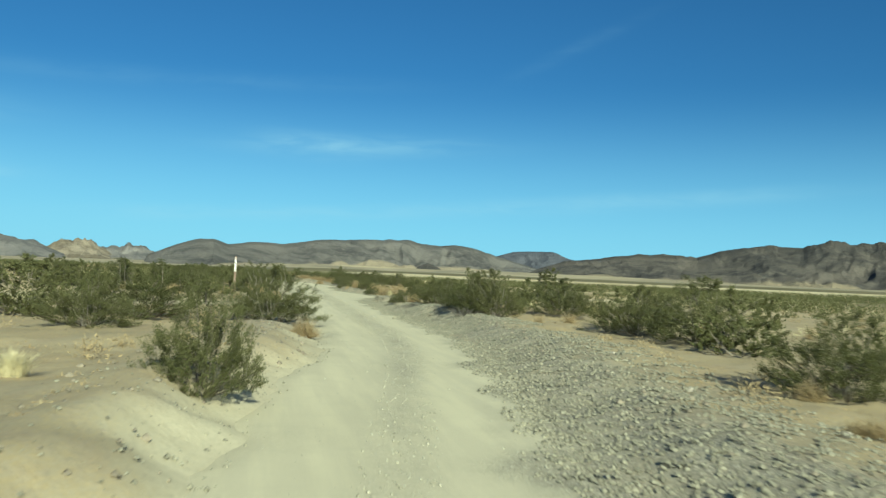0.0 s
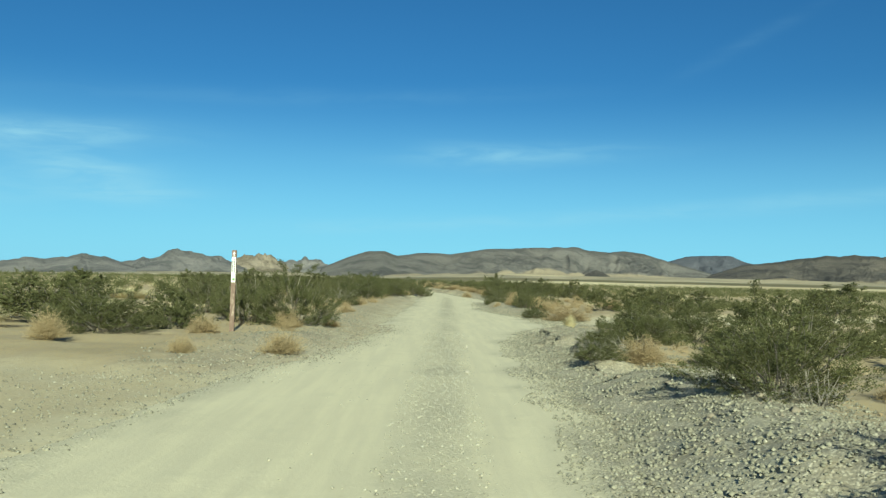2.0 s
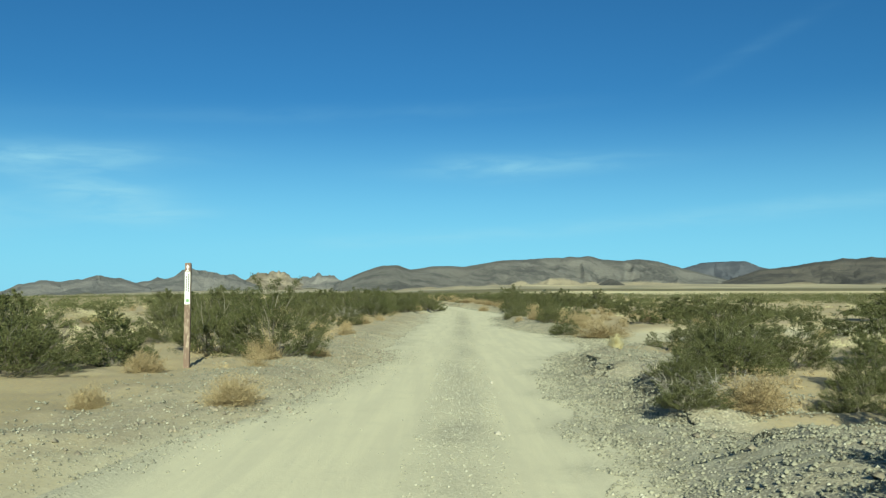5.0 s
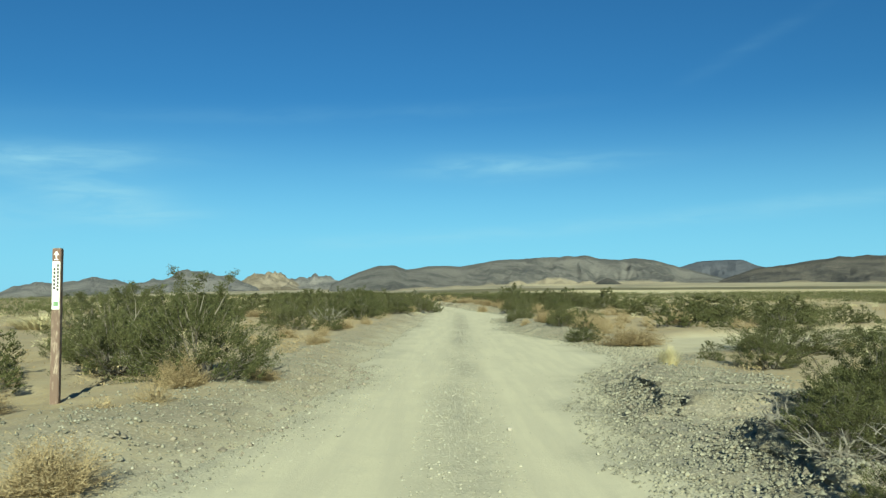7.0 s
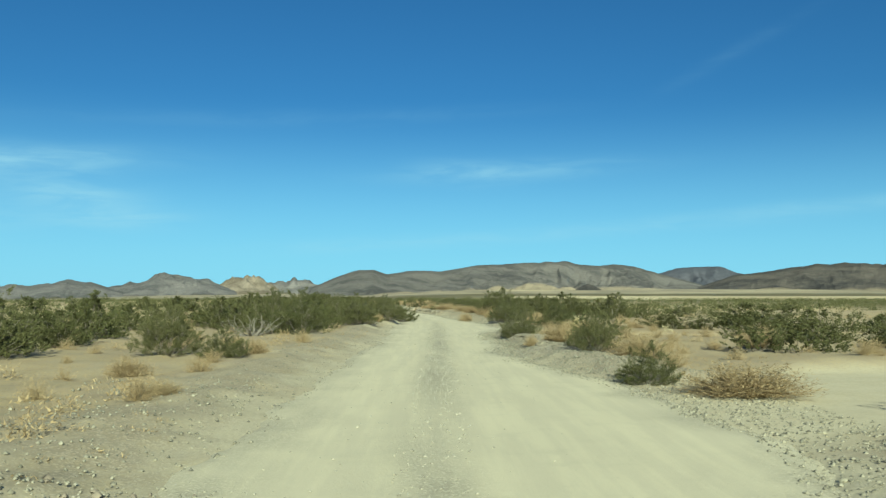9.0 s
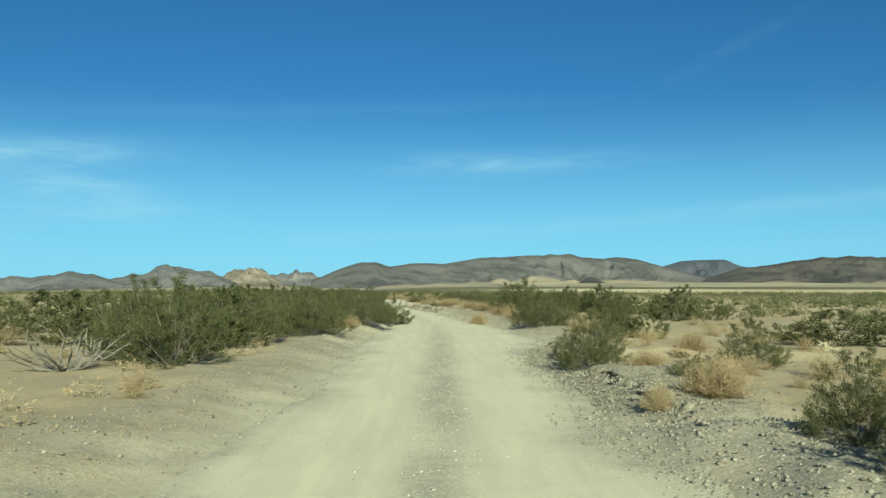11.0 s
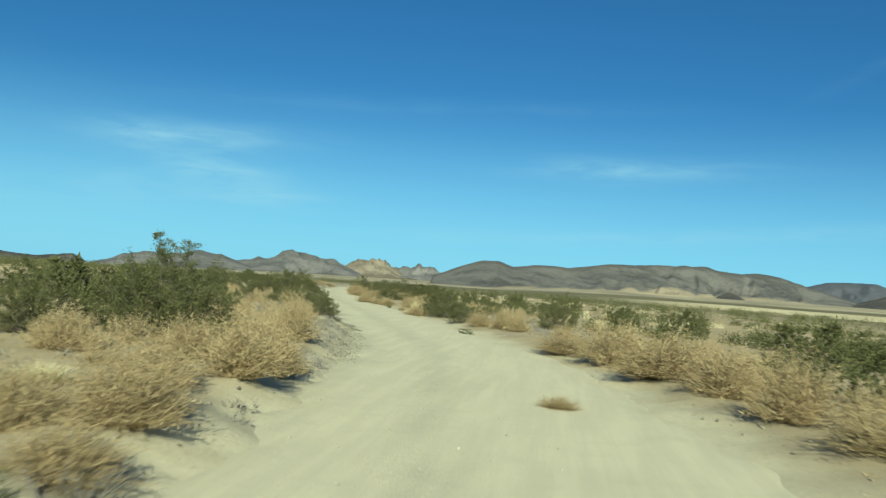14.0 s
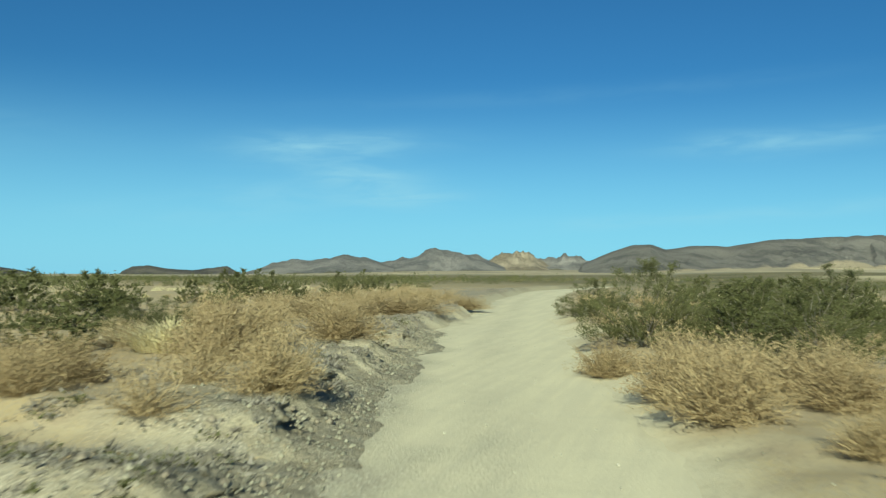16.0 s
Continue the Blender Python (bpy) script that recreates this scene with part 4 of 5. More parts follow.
DRY_SPOTS += [(9.6, 48.1, 0.5, 1.11), (-2.7, 52.4, 0.42, 0.71), (5.8, 52.6, 0.77, 1.71), (-1.9, 52.7, 0.53, 0.73), (6.4, 57.1, 0.63, 0.99), (2.8, 61.3, 0.71, 1.11), (4.7, 63.4, 0.78, 1.78), (4.6, 66.9, 0.46, 0.87), (4.8, 69.7, 0.78, 2.25), (4.9, 73.2, 0.6, 1.24), (3.9, 75.4, 0.66, 1.76), (5.0, 77.1, 0.62, 1.39), (3.4, 77.7, 0.72, 2.16), (1.8, 83.2, 0.64, 2.32), (2.7, 87.8, 0.85, 1.36), (1.0, 88.3, 0.79, 1.46), (2.2, 89.0, 0.85, 1.85), (-0.3, 92.0, 0.5, 0.84), (0.9, 92.4, 0.6, 1.56), (0.5, 94.7, 0.58, 1.47), (-0.7, 100.7, 0.53, 1.14), (1.8, 104.1, 0.59, 1.05)]
DRY_SPOTS += [(0.3, 106.0, 0.46, 0.93), (2.4, 106.4, 0.78, 2.08), (1.3, 106.8, 0.46, 1.35), (0.2, 107.5, 0.53, 1.07), (2.8, 108.9, 0.58, 1.99), (-5.3, 109.7, 0.54, 0.94), (-4.8, 118.6, 0.5, 1.08), (-5.7, 119.4, 0.64, 0.93), (-5.1, 119.9, 0.7, 1.3), (-5.9, 120.0, 0.55, 0.96), (-5.3, 120.6, 0.67, 1.03), (-5.8, 122.0, 0.7, 1.14), (1.5, 122.6, 0.62, 1.81), (-5.4, 123.3, 0.98, 1.5), (1.8, 124.1, 0.89, 1.02), (1.1, 124.6, 1.09, 1.47), (-5.5, 124.8, 0.91, 1.19), (-1.7, 124.9, 0.23, 0.73), (-8.6, 125.0, 0.79, 1.25), (-6.8, 125.1, 0.77, 1.56), (0.8, 127.2, 1.06, 1.71), (-6.5, 128.9, 1.12, 1.32)]
DRY_SPOTS += [(0.2, 129.0, 0.99, 2.52), (-0.5, 132.1, 1.24, 2.2), (-1.4, 134.4, 0.67, 2.11), (-8.6, 136.8, 0.58, 1.09), (-9.0, 137.5, 0.7, 1.17), (-9.1, 138.2, 0.58, 1.03), (-9.8, 139.8, 0.61, 1.01), (-11.8, 140.8, 0.69, 1.19), (-10.9, 141.1, 0.52, 1.09), (-2.9, 142.0, 0.95, 1.35), (-3.3, 142.9, 0.96, 1.4), (-13.3, 143.4, 0.64, 1.38), (-11.2, 143.8, 0.63, 0.99), (-4.3, 144.4, 0.76, 1.32), (-7.7, 151.7, 0.67, 1.48), (-9.2, 156.6, 0.21, 0.55), (-16.6, 159.3, 0.44, 0.95), (-9.3, 159.7, 0.67, 1.18), (-16.4, 160.5, 0.53, 1.38), (-9.6, 161.1, 0.85, 1.47), (-11.1, 162.7, 0.64, 1.41), (-11.9, 164.1, 0.58, 1.58)]
DRY_SPOTS += [(-13.0, 165.8, 0.81, 1.8), (-18.9, 168.8, 0.5, 1.17), (-20.4, 175.7, 0.76, 1.03), (-14.4, 177.2, 0.34, 1.09), (-20.5, 177.4, 0.46, 0.91), (-21.6, 178.3, 0.59, 1.35), (-22.8, 178.4, 0.61, 1.63), (-14.5, 179.4, 0.63, 1.24), (-15.4, 180.0, 0.79, 2.11), (-16.4, 181.6, 0.72, 1.53), (-17.1, 182.4, 0.74, 1.92), (-18.0, 184.7, 0.63, 1.92), (-21.8, 184.8, 0.76, 1.2), (-26.4, 192.2, 0.67, 1.07), (-19.1, 192.4, 0.51, 0.76), (-26.9, 193.3, 0.75, 1.49), (-20.1, 194.0, 0.92, 1.66), (-24.2, 193.0, 0.8, 1.3), (-26.1, 195.2, 1.07, 1.94), (-18.9, 195.2, 0.79, 1.5), (-20.5, 195.5, 0.85, 1.61), (-19.1, 196.4, 0.75, 1.89)]
DRY_SPOTS += [(-26.5, 196.6, 0.9, 1.85), (-21.5, 198.0, 0.7, 1.38), (-26.0, 198.7, 0.87, 2.0), (-30.3, 207.0, 0.73, 4.37), (-28.9, 209.5, 0.8, 4.27), (-28.4, 215.4, 0.69, 2.31)]
DRY_SPOTS += [(-3.3, 64.0, 0.35, 0.75), (-4.4, 65.0, 0.4, 0.9), (-2.9, 62.9, 0.25, 0.6)]
GRASS_SPOTS = []
GRASS_SPOTS += [(-5.7, -25.3, 0.35, 0.67), (-10.2, 9.3, 0.52, 2.65), (9.5, 14.0, 0.54, 1.68), (3.8, 14.6, 0.46, 0.63), (-14.0, 30.1, 0.64, 3.91), (7.2, 49.9, 0.41, 1.73), (8.6, 56.4, 0.49, 1.5), (1.5, 86.9, 0.54, 1.71), (-8.9, 97.2, 0.53, 1.15), (-5.8, 106.0, 0.61, 2.18), (-6.9, 121.7, 0.3, 1.07), (-8.8, 158.1, 0.54, 0.66), (-27.6, 196.3, 0.61, 2.2)]
CREOSOTE_SPOTS = []
CREOSOTE_SPOTS += [(-3.9, -25.2, 1.25, 1.25), (4.0, -24.5, 1.25, 1.95), (-6.5, -17.4, 1.11, 2.12), (6.5, -16.5, 1.47, 2.82), (6.0, -14.0, 1.25, 2.53), (-8.6, -13.6, 1.3, 2.74), (-6.1, -13.3, 1.37, 3.56), (-3.1, -12.0, 1.45, 2.93), (3.8, -8.4, 1.46, 2.27), (-2.5, -8.1, 0.54, 0.72), (-3.3, -7.9, 0.94, 1.77), (3.25, -7.7, 1.25, 1.7), (6.9, -6.1, 1.2, 2.8), (3.6, -6.1, 1.47, 2.15), (3.6, -0.6, 1.15, 2.0), (5.0, 2.7, 0.7, 1.0), (4.8, 3.5, 1.0, 1.09), (4.3, 8.2, 1.0, 1.7), (3.35, 7.1, 0.62, 1.2), (5.7, 6.7, 0.85, 1.1), (9.2, 3.6, 1.88, 2.6), (2.8, 4.9, 0.49, 0.96), (4.9, 5.3, 0.6, 1.1), (8.0, 7.5, 1.22, 2.24), (-7.3, 9.3, 1.15, 2.8)]
CREOSOTE_SPOTS += [(4.6, 9.1, 0.95, 1.78), (6.2, 10.7, 0.98, 1.99), (8.4, 11.3, 1.22, 1.74), (-10.2, 12.9, 1.21, 3.43), (-5.1, 13.6, 1.4, 2.2), (-3.6, 12.9, 1.7, 2.5), (5.7, 15.1, 0.81, 1.42), (5.2, 16.8, 0.44, 0.64), (15.3, 17.2, 1.32, 2.96), (-7.2, 17.6, 1.28, 2.37), (8.2, 20.4, 1.22, 3.6), (-5.1, 28.8, 1.2, 1.6), (-3.75, 28.2, 0.7, 1.1), (4.7, 56.2, 1.1, 2.0), (4.1, 25.1, 0.73, 1.14), (14.4, 25.4, 1.02, 3.38), (4.2, 30.0, 0.96, 1.15), (4.3, 31.7, 0.83, 1.12), (12.7, 32.1, 1.05, 2.88), (20.8, 34.4, 1.53, 4.6), (-6.8, 34.6, 0.9, 1.48)]
CREOSOTE_SPOTS += [(12.1, 36.4, 1.07, 2.37), (4.6, 37.5, 0.4, 0.74), (-3.8, 39.1, 1.53, 2.19), (3.5, 40.1, 0.84, 1.47), (-4.9, 40.5, 1.54, 1.72), (13.2, 41.0, 1.16, 2.05), (6.9, 41.0, 0.94, 1.64), (3.9, 41.8, 1.13, 1.6), (-4.6, 43.9, 1.24, 1.79), (-7.4, 44.4, 1.16, 2.43), (13.0, 44.6, 1.11, 3.64), (-4.0, 45.6, 1.35, 2.45), (10.9, 46.2, 1.08, 2.9), (-2.6, 48.1, 1.26, 2.17), (-3.6, 49.2, 1.22, 1.51), (6.4, 50.6, 1.15, 1.48), (-10.8, 50.7, 1.19, 3.32), (-6.2, 51.3, 1.23, 2.03), (-3.3, 51.9, 1.12, 1.72), (-1.6, 55.4, 1.11, 2.37), (-3.4, 56.0, 1.16, 2.17), (-2.9, 57.8, 1.09, 1.92)]
CREOSOTE_SPOTS += [(6.1, 58.2, 1.07, 1.49), (-1.5, 58.4, 1.07, 1.83), (5.3, 60.4, 1.34, 2.59), (8.2, 60.6, 1.06, 2.25), (-0.9, 60.6, 1.12, 1.86), (-2.1, 66.0, 1.25, 1.7), (12.7, 67.2, 1.01, 3.95), (-3.8, 68.3, 1.19, 1.84), (5.6, 70.6, 1.93, 3.22), (-3.2, 72.9, 1.3, 2.12), (5.9, 73.3, 1.67, 2.62), (-6.2, 75.5, 1.26, 2.51), (6.2, 77.3, 1.59, 3.32), (5.3, 80.0, 1.52, 3.04), (1.1, 82.8, 0.41, 0.6), (-9.0, 90.2, 1.69, 4.44), (-9.1, 93.1, 1.61, 3.12), (0.1, 98.2, 0.91, 2.8), (1.7, 100.9, 0.93, 3.12), (-9.4, 101.4, 1.24, 2.52), (-6.6, 103.7, 1.25, 2.22), (4.3, 108.3, 0.88, 4.6)]
CREOSOTE_SPOTS += [(3.2, 111.6, 1.1, 2.25), (-5.2, 113.6, 1.05, 2.11), (3.1, 114.0, 1.1, 2.06), (5.8, 114.1, 1.26, 3.14), (-4.5, 116.5, 0.77, 1.51), (-10.4, 126.9, 1.21, 1.77), (-8.9, 128.7, 1.89, 2.81), (2.5, 130.1, 0.7, 1.68), (-9.4, 140.2, 0.85, 1.15), (-8.5, 138.4, 0.7, 1.0), (-10.4, 141.6, 0.95, 1.17), (-10.9, 144.3, 0.85, 1.1), (-11.3, 148.2, 0.8, 1.2), (-13.3, 144.8, 0.88, 1.58), (-12.0, 145.4, 0.91, 1.46), (-11.4, 146.4, 0.92, 1.68), (-5.0, 146.6, 0.72, 1.62), (-1.5, 146.7, 1.44, 1.74), (-16.0, 147.1, 0.96, 2.37), (-18.9, 147.8, 1.0, 2.24), (-11.7, 150.1, 0.65, 1.04), (-6.1, 151.1, 1.14, 2.32), (-7.2, 154.1, 0.95, 1.75), (-15.6, 156.2, 0.93, 2.07), (-17.6, 159.5, 1.0, 1.88), (-20.1, 160.2, 1.22, 2.36)]
CREOSOTE_SPOTS += [(-18.0, 160.8, 0.95, 1.63), (-18.4, 162.9, 1.03, 2.02), (-17.7, 164.1, 1.17, 2.15), (-17.7, 165.8, 1.01, 1.89), (-8.4, 167.6, 1.04, 2.3), (-11.4, 169.6, 0.84, 2.03), (-19.6, 169.9, 1.6, 2.8), (-13.1, 170.2, 0.52, 0.72), (-18.9, 171.4, 1.5, 2.2), (-19.3, 173.0, 1.5, 1.9), (-9.5, 172.5, 1.06, 3.01), (-20.1, 174.3, 0.8, 1.88), (-20.1, 177.6, 1.11, 2.04), (-13.9, 177.6, 1.31, 1.55), (-20.5, 180.1, 0.91, 1.43), (-23.5, 180.1, 1.02, 2.17), (-15.9, 183.4, 0.99, 1.77), (-17.8, 191.3, 0.85, 2.49), (-14.6, 191.7, 1.15, 3.24), (-21.2, 201.2, 1.55, 2.4), (-19.4, 203.5, 1.4, 2.2), (-18.5, 199.8, 1.4, 2.1), (-32.2, 199.8, 0.86, 2.12), (-30.6, 200.1, 0.88, 2.1), (-17.7, 205.1, 1.56, 3.04), (-20.0, 207.7, 0.94, 2.63)]
CREOSOTE_SPOTS += [(-23.4, 212.1, 1.14, 2.33)]
DEAD_SPOTS = []
DEAD_SPOTS += [(3.1, 6.7, 0.3, 1.1), (3.6, 6.2, 0.38, 1.2), (2.75, -8.5, 0.35, 1.2), (3.7, -1.2, 0.43, 0.65), (3.1, 7.7, 0.35, 1.0), (-4.9, 13.6, 0.5, 1.82), (-5.2, 38.2, 0.75, 2.0), (-4.5, 118.2, 0.32, 0.86), (-10.1, 138.2, 0.43, 1.09)]
SPRIG_SPOTS = []
SPRIG_SPOTS += [(7.2, 50.4, 0.92, 1.49), (-4.4, 140.4, 0.23, 0.53), (-10.4, 159.5, 0.25, 0.33), (-14.6, 173.9, 0.15, 0.51)]


KINDS = {
    "creosote": [make_creosote(11, 38000), make_creosote(12, 33000, 360, tall_sprays=6), make_creosote(13, 42000, 480, tall_sprays=3), make_creosote(14, 34000, 380, tall_sprays=5)],
    "mid_creosote": [make_creosote(15, 7600, 240, 16, leaf_size=0.038, skirt=10), make_creosote(16, 7000, 210, 14, leaf_size=0.038, tall_sprays=5, skirt=10), make_creosote(17, 8000, 260, 16, leaf_size=0.038, tall_sprays=2, skirt=10)],
    "thin_creosote": [make_creosote(21, 3200, 130, 8, leaf_size=0.052, tall_sprays=3, skirt=6), make_creosote(22, 2900, 110, 8, leaf_size=0.052, tall_sprays=2, skirt=6), make_creosote(23, 3300, 140, 8, leaf_size=0.052, tall_sprays=1, skirt=6)],
    "dry": [make_dry_shrub(31, 420), make_dry_shrub(32, 380), make_dry_shrub(33, 460)],
    "thin_dry": [make_dry_shrub(34, 110), make_dry_shrub(35, 130)],
    "grass": [make_grass(41), make_grass(42, 520)],
    "dead": [make_dead_bush(51), make_dead_bush(52)],
    "sprig": [make_creosote(61, 1500, 70, 8, "small fresh green sprig beside the road", SPRIG_LEAF, 0.08, 0, 0.05, 4)],
}
for _list in KINDS.values():
    for _ob in _list:
        _ob["fresh"] = 1


def plant(kind, x, y, height, width, rng):
    proto = rng.choice(KINDS[kind])
    m = pose(x, y, floor_at(x, y) - 0.02, rng.uniform(-4, 4), rng.uniform(-4, 4), rng.uniform(0, 360)) @ Matrix.Diagonal((width, width, height, 1))
    if proto.get("fresh"):
        del proto["fresh"]
        proto.matrix_basis = m
        return proto
    return copy_thing(proto, m @ Matrix.Diagonal((1 / proto.scale.x, 1 / proto.scale.y, 1 / proto.scale.z, 1)))


SURPLUS = {}


def plant_loose(kind, x, y, height, width, rng):
    """A shrub of the uncounted brush: kept for one joined mesh."""
    m = pose(x, y, floor_at(x, y) - 0.02, rng.uniform(-4, 4), rng.uniform(-4, 4), rng.uniform(0, 360)) @ Matrix.Diagonal((width, width, height, 1))
    SURPLUS.setdefault(kind, []).append((rng.randrange(len(KINDS[kind])), m))


def join_brush(kind, name, label):
    co, faces, slots, mats, base = [], [], [], [], 0
    for which, m in SURPLUS[kind]:
        a = np.array(m)
        for ob in KINDS[kind][which].children:
            mesh = ob.data
            if mesh.materials[0] not in mats:
                mats.append(mesh.materials[0])
            p = np.empty(len(mesh.vertices) * 3)
            mesh.vertices.foreach_get("co", p)
            co.append(p.reshape(-1, 3) @ a[:3, :3].T + a[:3, 3])
            faces += [tuple(v + base for v in f.vertices) for f in mesh.polygons]
            slots += [mats.index(mesh.materials[0])] * len(mesh.polygons)
            base += len(p) // 3
    mesh = bpy.data.meshes.new(name)
    mesh.from_pydata(np.concatenate(co).tolist(), [], faces)
    for mat in mats:
        mesh.materials.append(mat)
    mesh.polygons.foreach_set("material_index", slots)
    return tagged(new(name, mesh), label, "scrub", kind="stuff")


# open sandy ground between the shrubs: ends and half width
CLEARINGS = [(-7.6, 14.5, -14.5, 33.0, 1.7), (6.0, 34.0, 13.0, 58.0, 3.6), (8.0, 14.0, 16.0, 18.0, 2.0), (-9.5, 96.0, -7.0, 104.0, 1.6), (-4.0, 17.5, -5.5, 34.0, 3.2), (5.5, 14.0, 9.0, 15.5, 1.6)]


def open_ground(x, y):
    """True on side tracks and in clearings."""
    x, y = np.asarray(x, float), np.asarray(y, float)
    bare = side_track(x, y) > 0.15
    for ax, ay, bx, by, half in CLEARINGS:
        dx, dy = bx - ax, by - ay
        t = np.clip(((x - ax) * dx + (y - ay) * dy) / (dx * dx + dy * dy), 0, 1)
        bare = bare | (np.hypot(x - ax - t * dx, y - ay - t * dy) < half)
    return bare


rng = random.Random(5)
taken = []
for kind, spots in (("creosote", CREOSOTE_SPOTS), ("dry", DRY_SPOTS), ("grass", GRASS_SPOTS), ("dead", DEAD_SPOTS), ("sprig", SPRIG_SPOTS)):
    for x, y, h, w in spots:
        plant("mid_creosote" if kind == "creosote" and abs(x - lane(y)) > 8.0 else kind, x, y, h, w, rng)
        taken.append((x, y, w))


def free(x, y, gap):
    return all((x - a) ** 2 + (y - b) ** 2 > (gap + 0.5 * w) ** 2 for a, b, w in taken)


# the brush that lines the road: kind, y range, distance from the lane (left is minus), number, height range, breadth
LINING = [
    ("mid_creosote", 9, 20, -14, -6.2, 11, 0.9, 1.5, 1.6), ("mid_creosote", 20, 60, -12, -4.2, 46, 0.8, 1.35, 1.6), ("mid_creosote", 60, 76, -11, -4.2, 18, 0.9, 1.5, 1.6),
    ("thin_creosote", 76, 112, -15, -6.5, 24, 0.8, 1.3, 1.6), ("thin_creosote", 112, 130, -15, -6.5, 14, 0.8, 1.4, 1.6), ("mid_creosote", 132, 186, -13, -5.2, 30, 0.7, 1.15, 1.7)]
LINING += [
    ("thin_creosote", 186, 228, -15, -6.5, 20, 0.8, 1.3, 1.6), ("creosote", -12, 10, 6.8, 13, 9, 0.6, 1.0, 1.7), 
    ("thin_creosote", 30, 60, 6.5, 15, 12, 0.5, 0.95, 1.7), ("thin_dry", 22, 60, 4.2, 12, 40, 0.3, 0.6, 1.6), ("mid_creosote", 59, 82, 4.6, 12, 24, 0.9, 1.5, 1.7), ("thin_creosote", 82, 112, 7.5, 16, 22, 0.7, 1.2, 1.7),
    ("thin_creosote", 112, 190, 8.0, 17, 44, 0.7, 1.2, 1.7), ("mid_creosote", 194, 228, 4.5, 13, 18, 0.9, 1.4, 1.6)]
LINING += [
    ("thin_dry", 112, 135, 4.2, 8.5, 34, 0.45, 0.85, 1.5), ("thin_dry", 135, 192, 4.6, 8.5, 62, 0.4, 0.75, 1.6), ("thin_dry", 190, 226, 2.8, 7.5, 58, 0.5, 0.95, 1.9),
    ("thin_dry", 112, 132, -7, -2.8, 30, 0.5, 0.9, 1.4), ("thin_dry", 132, 186, -8, -2.9, 64, 0.4, 0.8, 1.5), ("thin_dry", 186, 226, -8, -2.8, 58, 0.5, 0.9, 1.9),
    ("thin_dry", 60, 112, 3.4, 9, 34, 0.3, 0.6, 1.6), ("thin_dry", -12, 60, 4.4, 10, 40, 0.25, 0.5, 1.6), ("thin_dry", 8, 76, -9, -3.6, 40, 0.25, 0.5, 1.6)]
for kind, y0, y1, v0, v1, count, low, high, broad in LINING:
    made = tries = 0
    while made < count and tries < 4000:
        tries += 1
        y, v = rng.uniform(y0, y1), rng.uniform(v0, v1)
        x = float(lane(y)) + v
        h = rng.uniform(low, high)
        w = h * broad * rng.uniform(0.85, 1.2)
        if vnoise(x * 0.13, y * 0.13, 6) < -0.35 or (side_track(x, y) > 0.1 if "dry" in kind else open_ground(x, y)) or not free(x, y, (0.12 if "dry" in kind else 0.22) * w):
            continue
        if kind in ("creosote", "mid_creosote") or (kind == "thin_dry" and abs(v) < 6.2 and (made % 2 == 0)):
            plant(kind, x, y, h, w, rng)
        else:
            plant_loose(kind, x, y, h, w, rng)
        taken.append((x, y, 0.75 * w))
        made += 1


# the open scrub beyond, as single shrubs
counts = {"thin_creosote": 90, "thin_dry": 60, "grass": 46}
for kind, count in counts.items():
    made = 0
    while made < count:
        y = rng.uniform(-36, 235)
        side = rng.choice((-1, 1))
        v = side * (6.0 + abs(rng.gauss(0, 8)))
        x = float(lane(y)) + v
        if vnoise(x * 0.09, y * 0.09, 5) < (-0.35 if kind == "thin_creosote" else -0.6) or not free(x, y, 0.9) or open_ground(x, y) or (-9 < v < 0 and -9 < y < 8):
            continue
        h = {"thin_creosote": rng.uniform(0.7, 1.45), "thin_dry": rng.uniform(0.3, 0.6), "grass": rng.uniform(0.25, 0.45)}[kind]
        (plant if kind == "grass" else plant_loose)(kind, x, y, h, h * rng.uniform(1.0, 1.5), rng)
        taken.append((x, y, h))
        made += 1


join_brush("thin_creosote", "creosote_brush", "scattered olive creosote behind the roadside shrubs")
join_brush("thin_dry", "dry_shrub_brush", "scattered dry tan shrubs behind the roadside")
for _list in KINDS.values():
    for _ob in _list:
        if _ob.get("fresh"):
            for _part in list(_ob.children):
                bpy.data.objects.remove(_part)
            bpy.data.objects.remove(_ob)


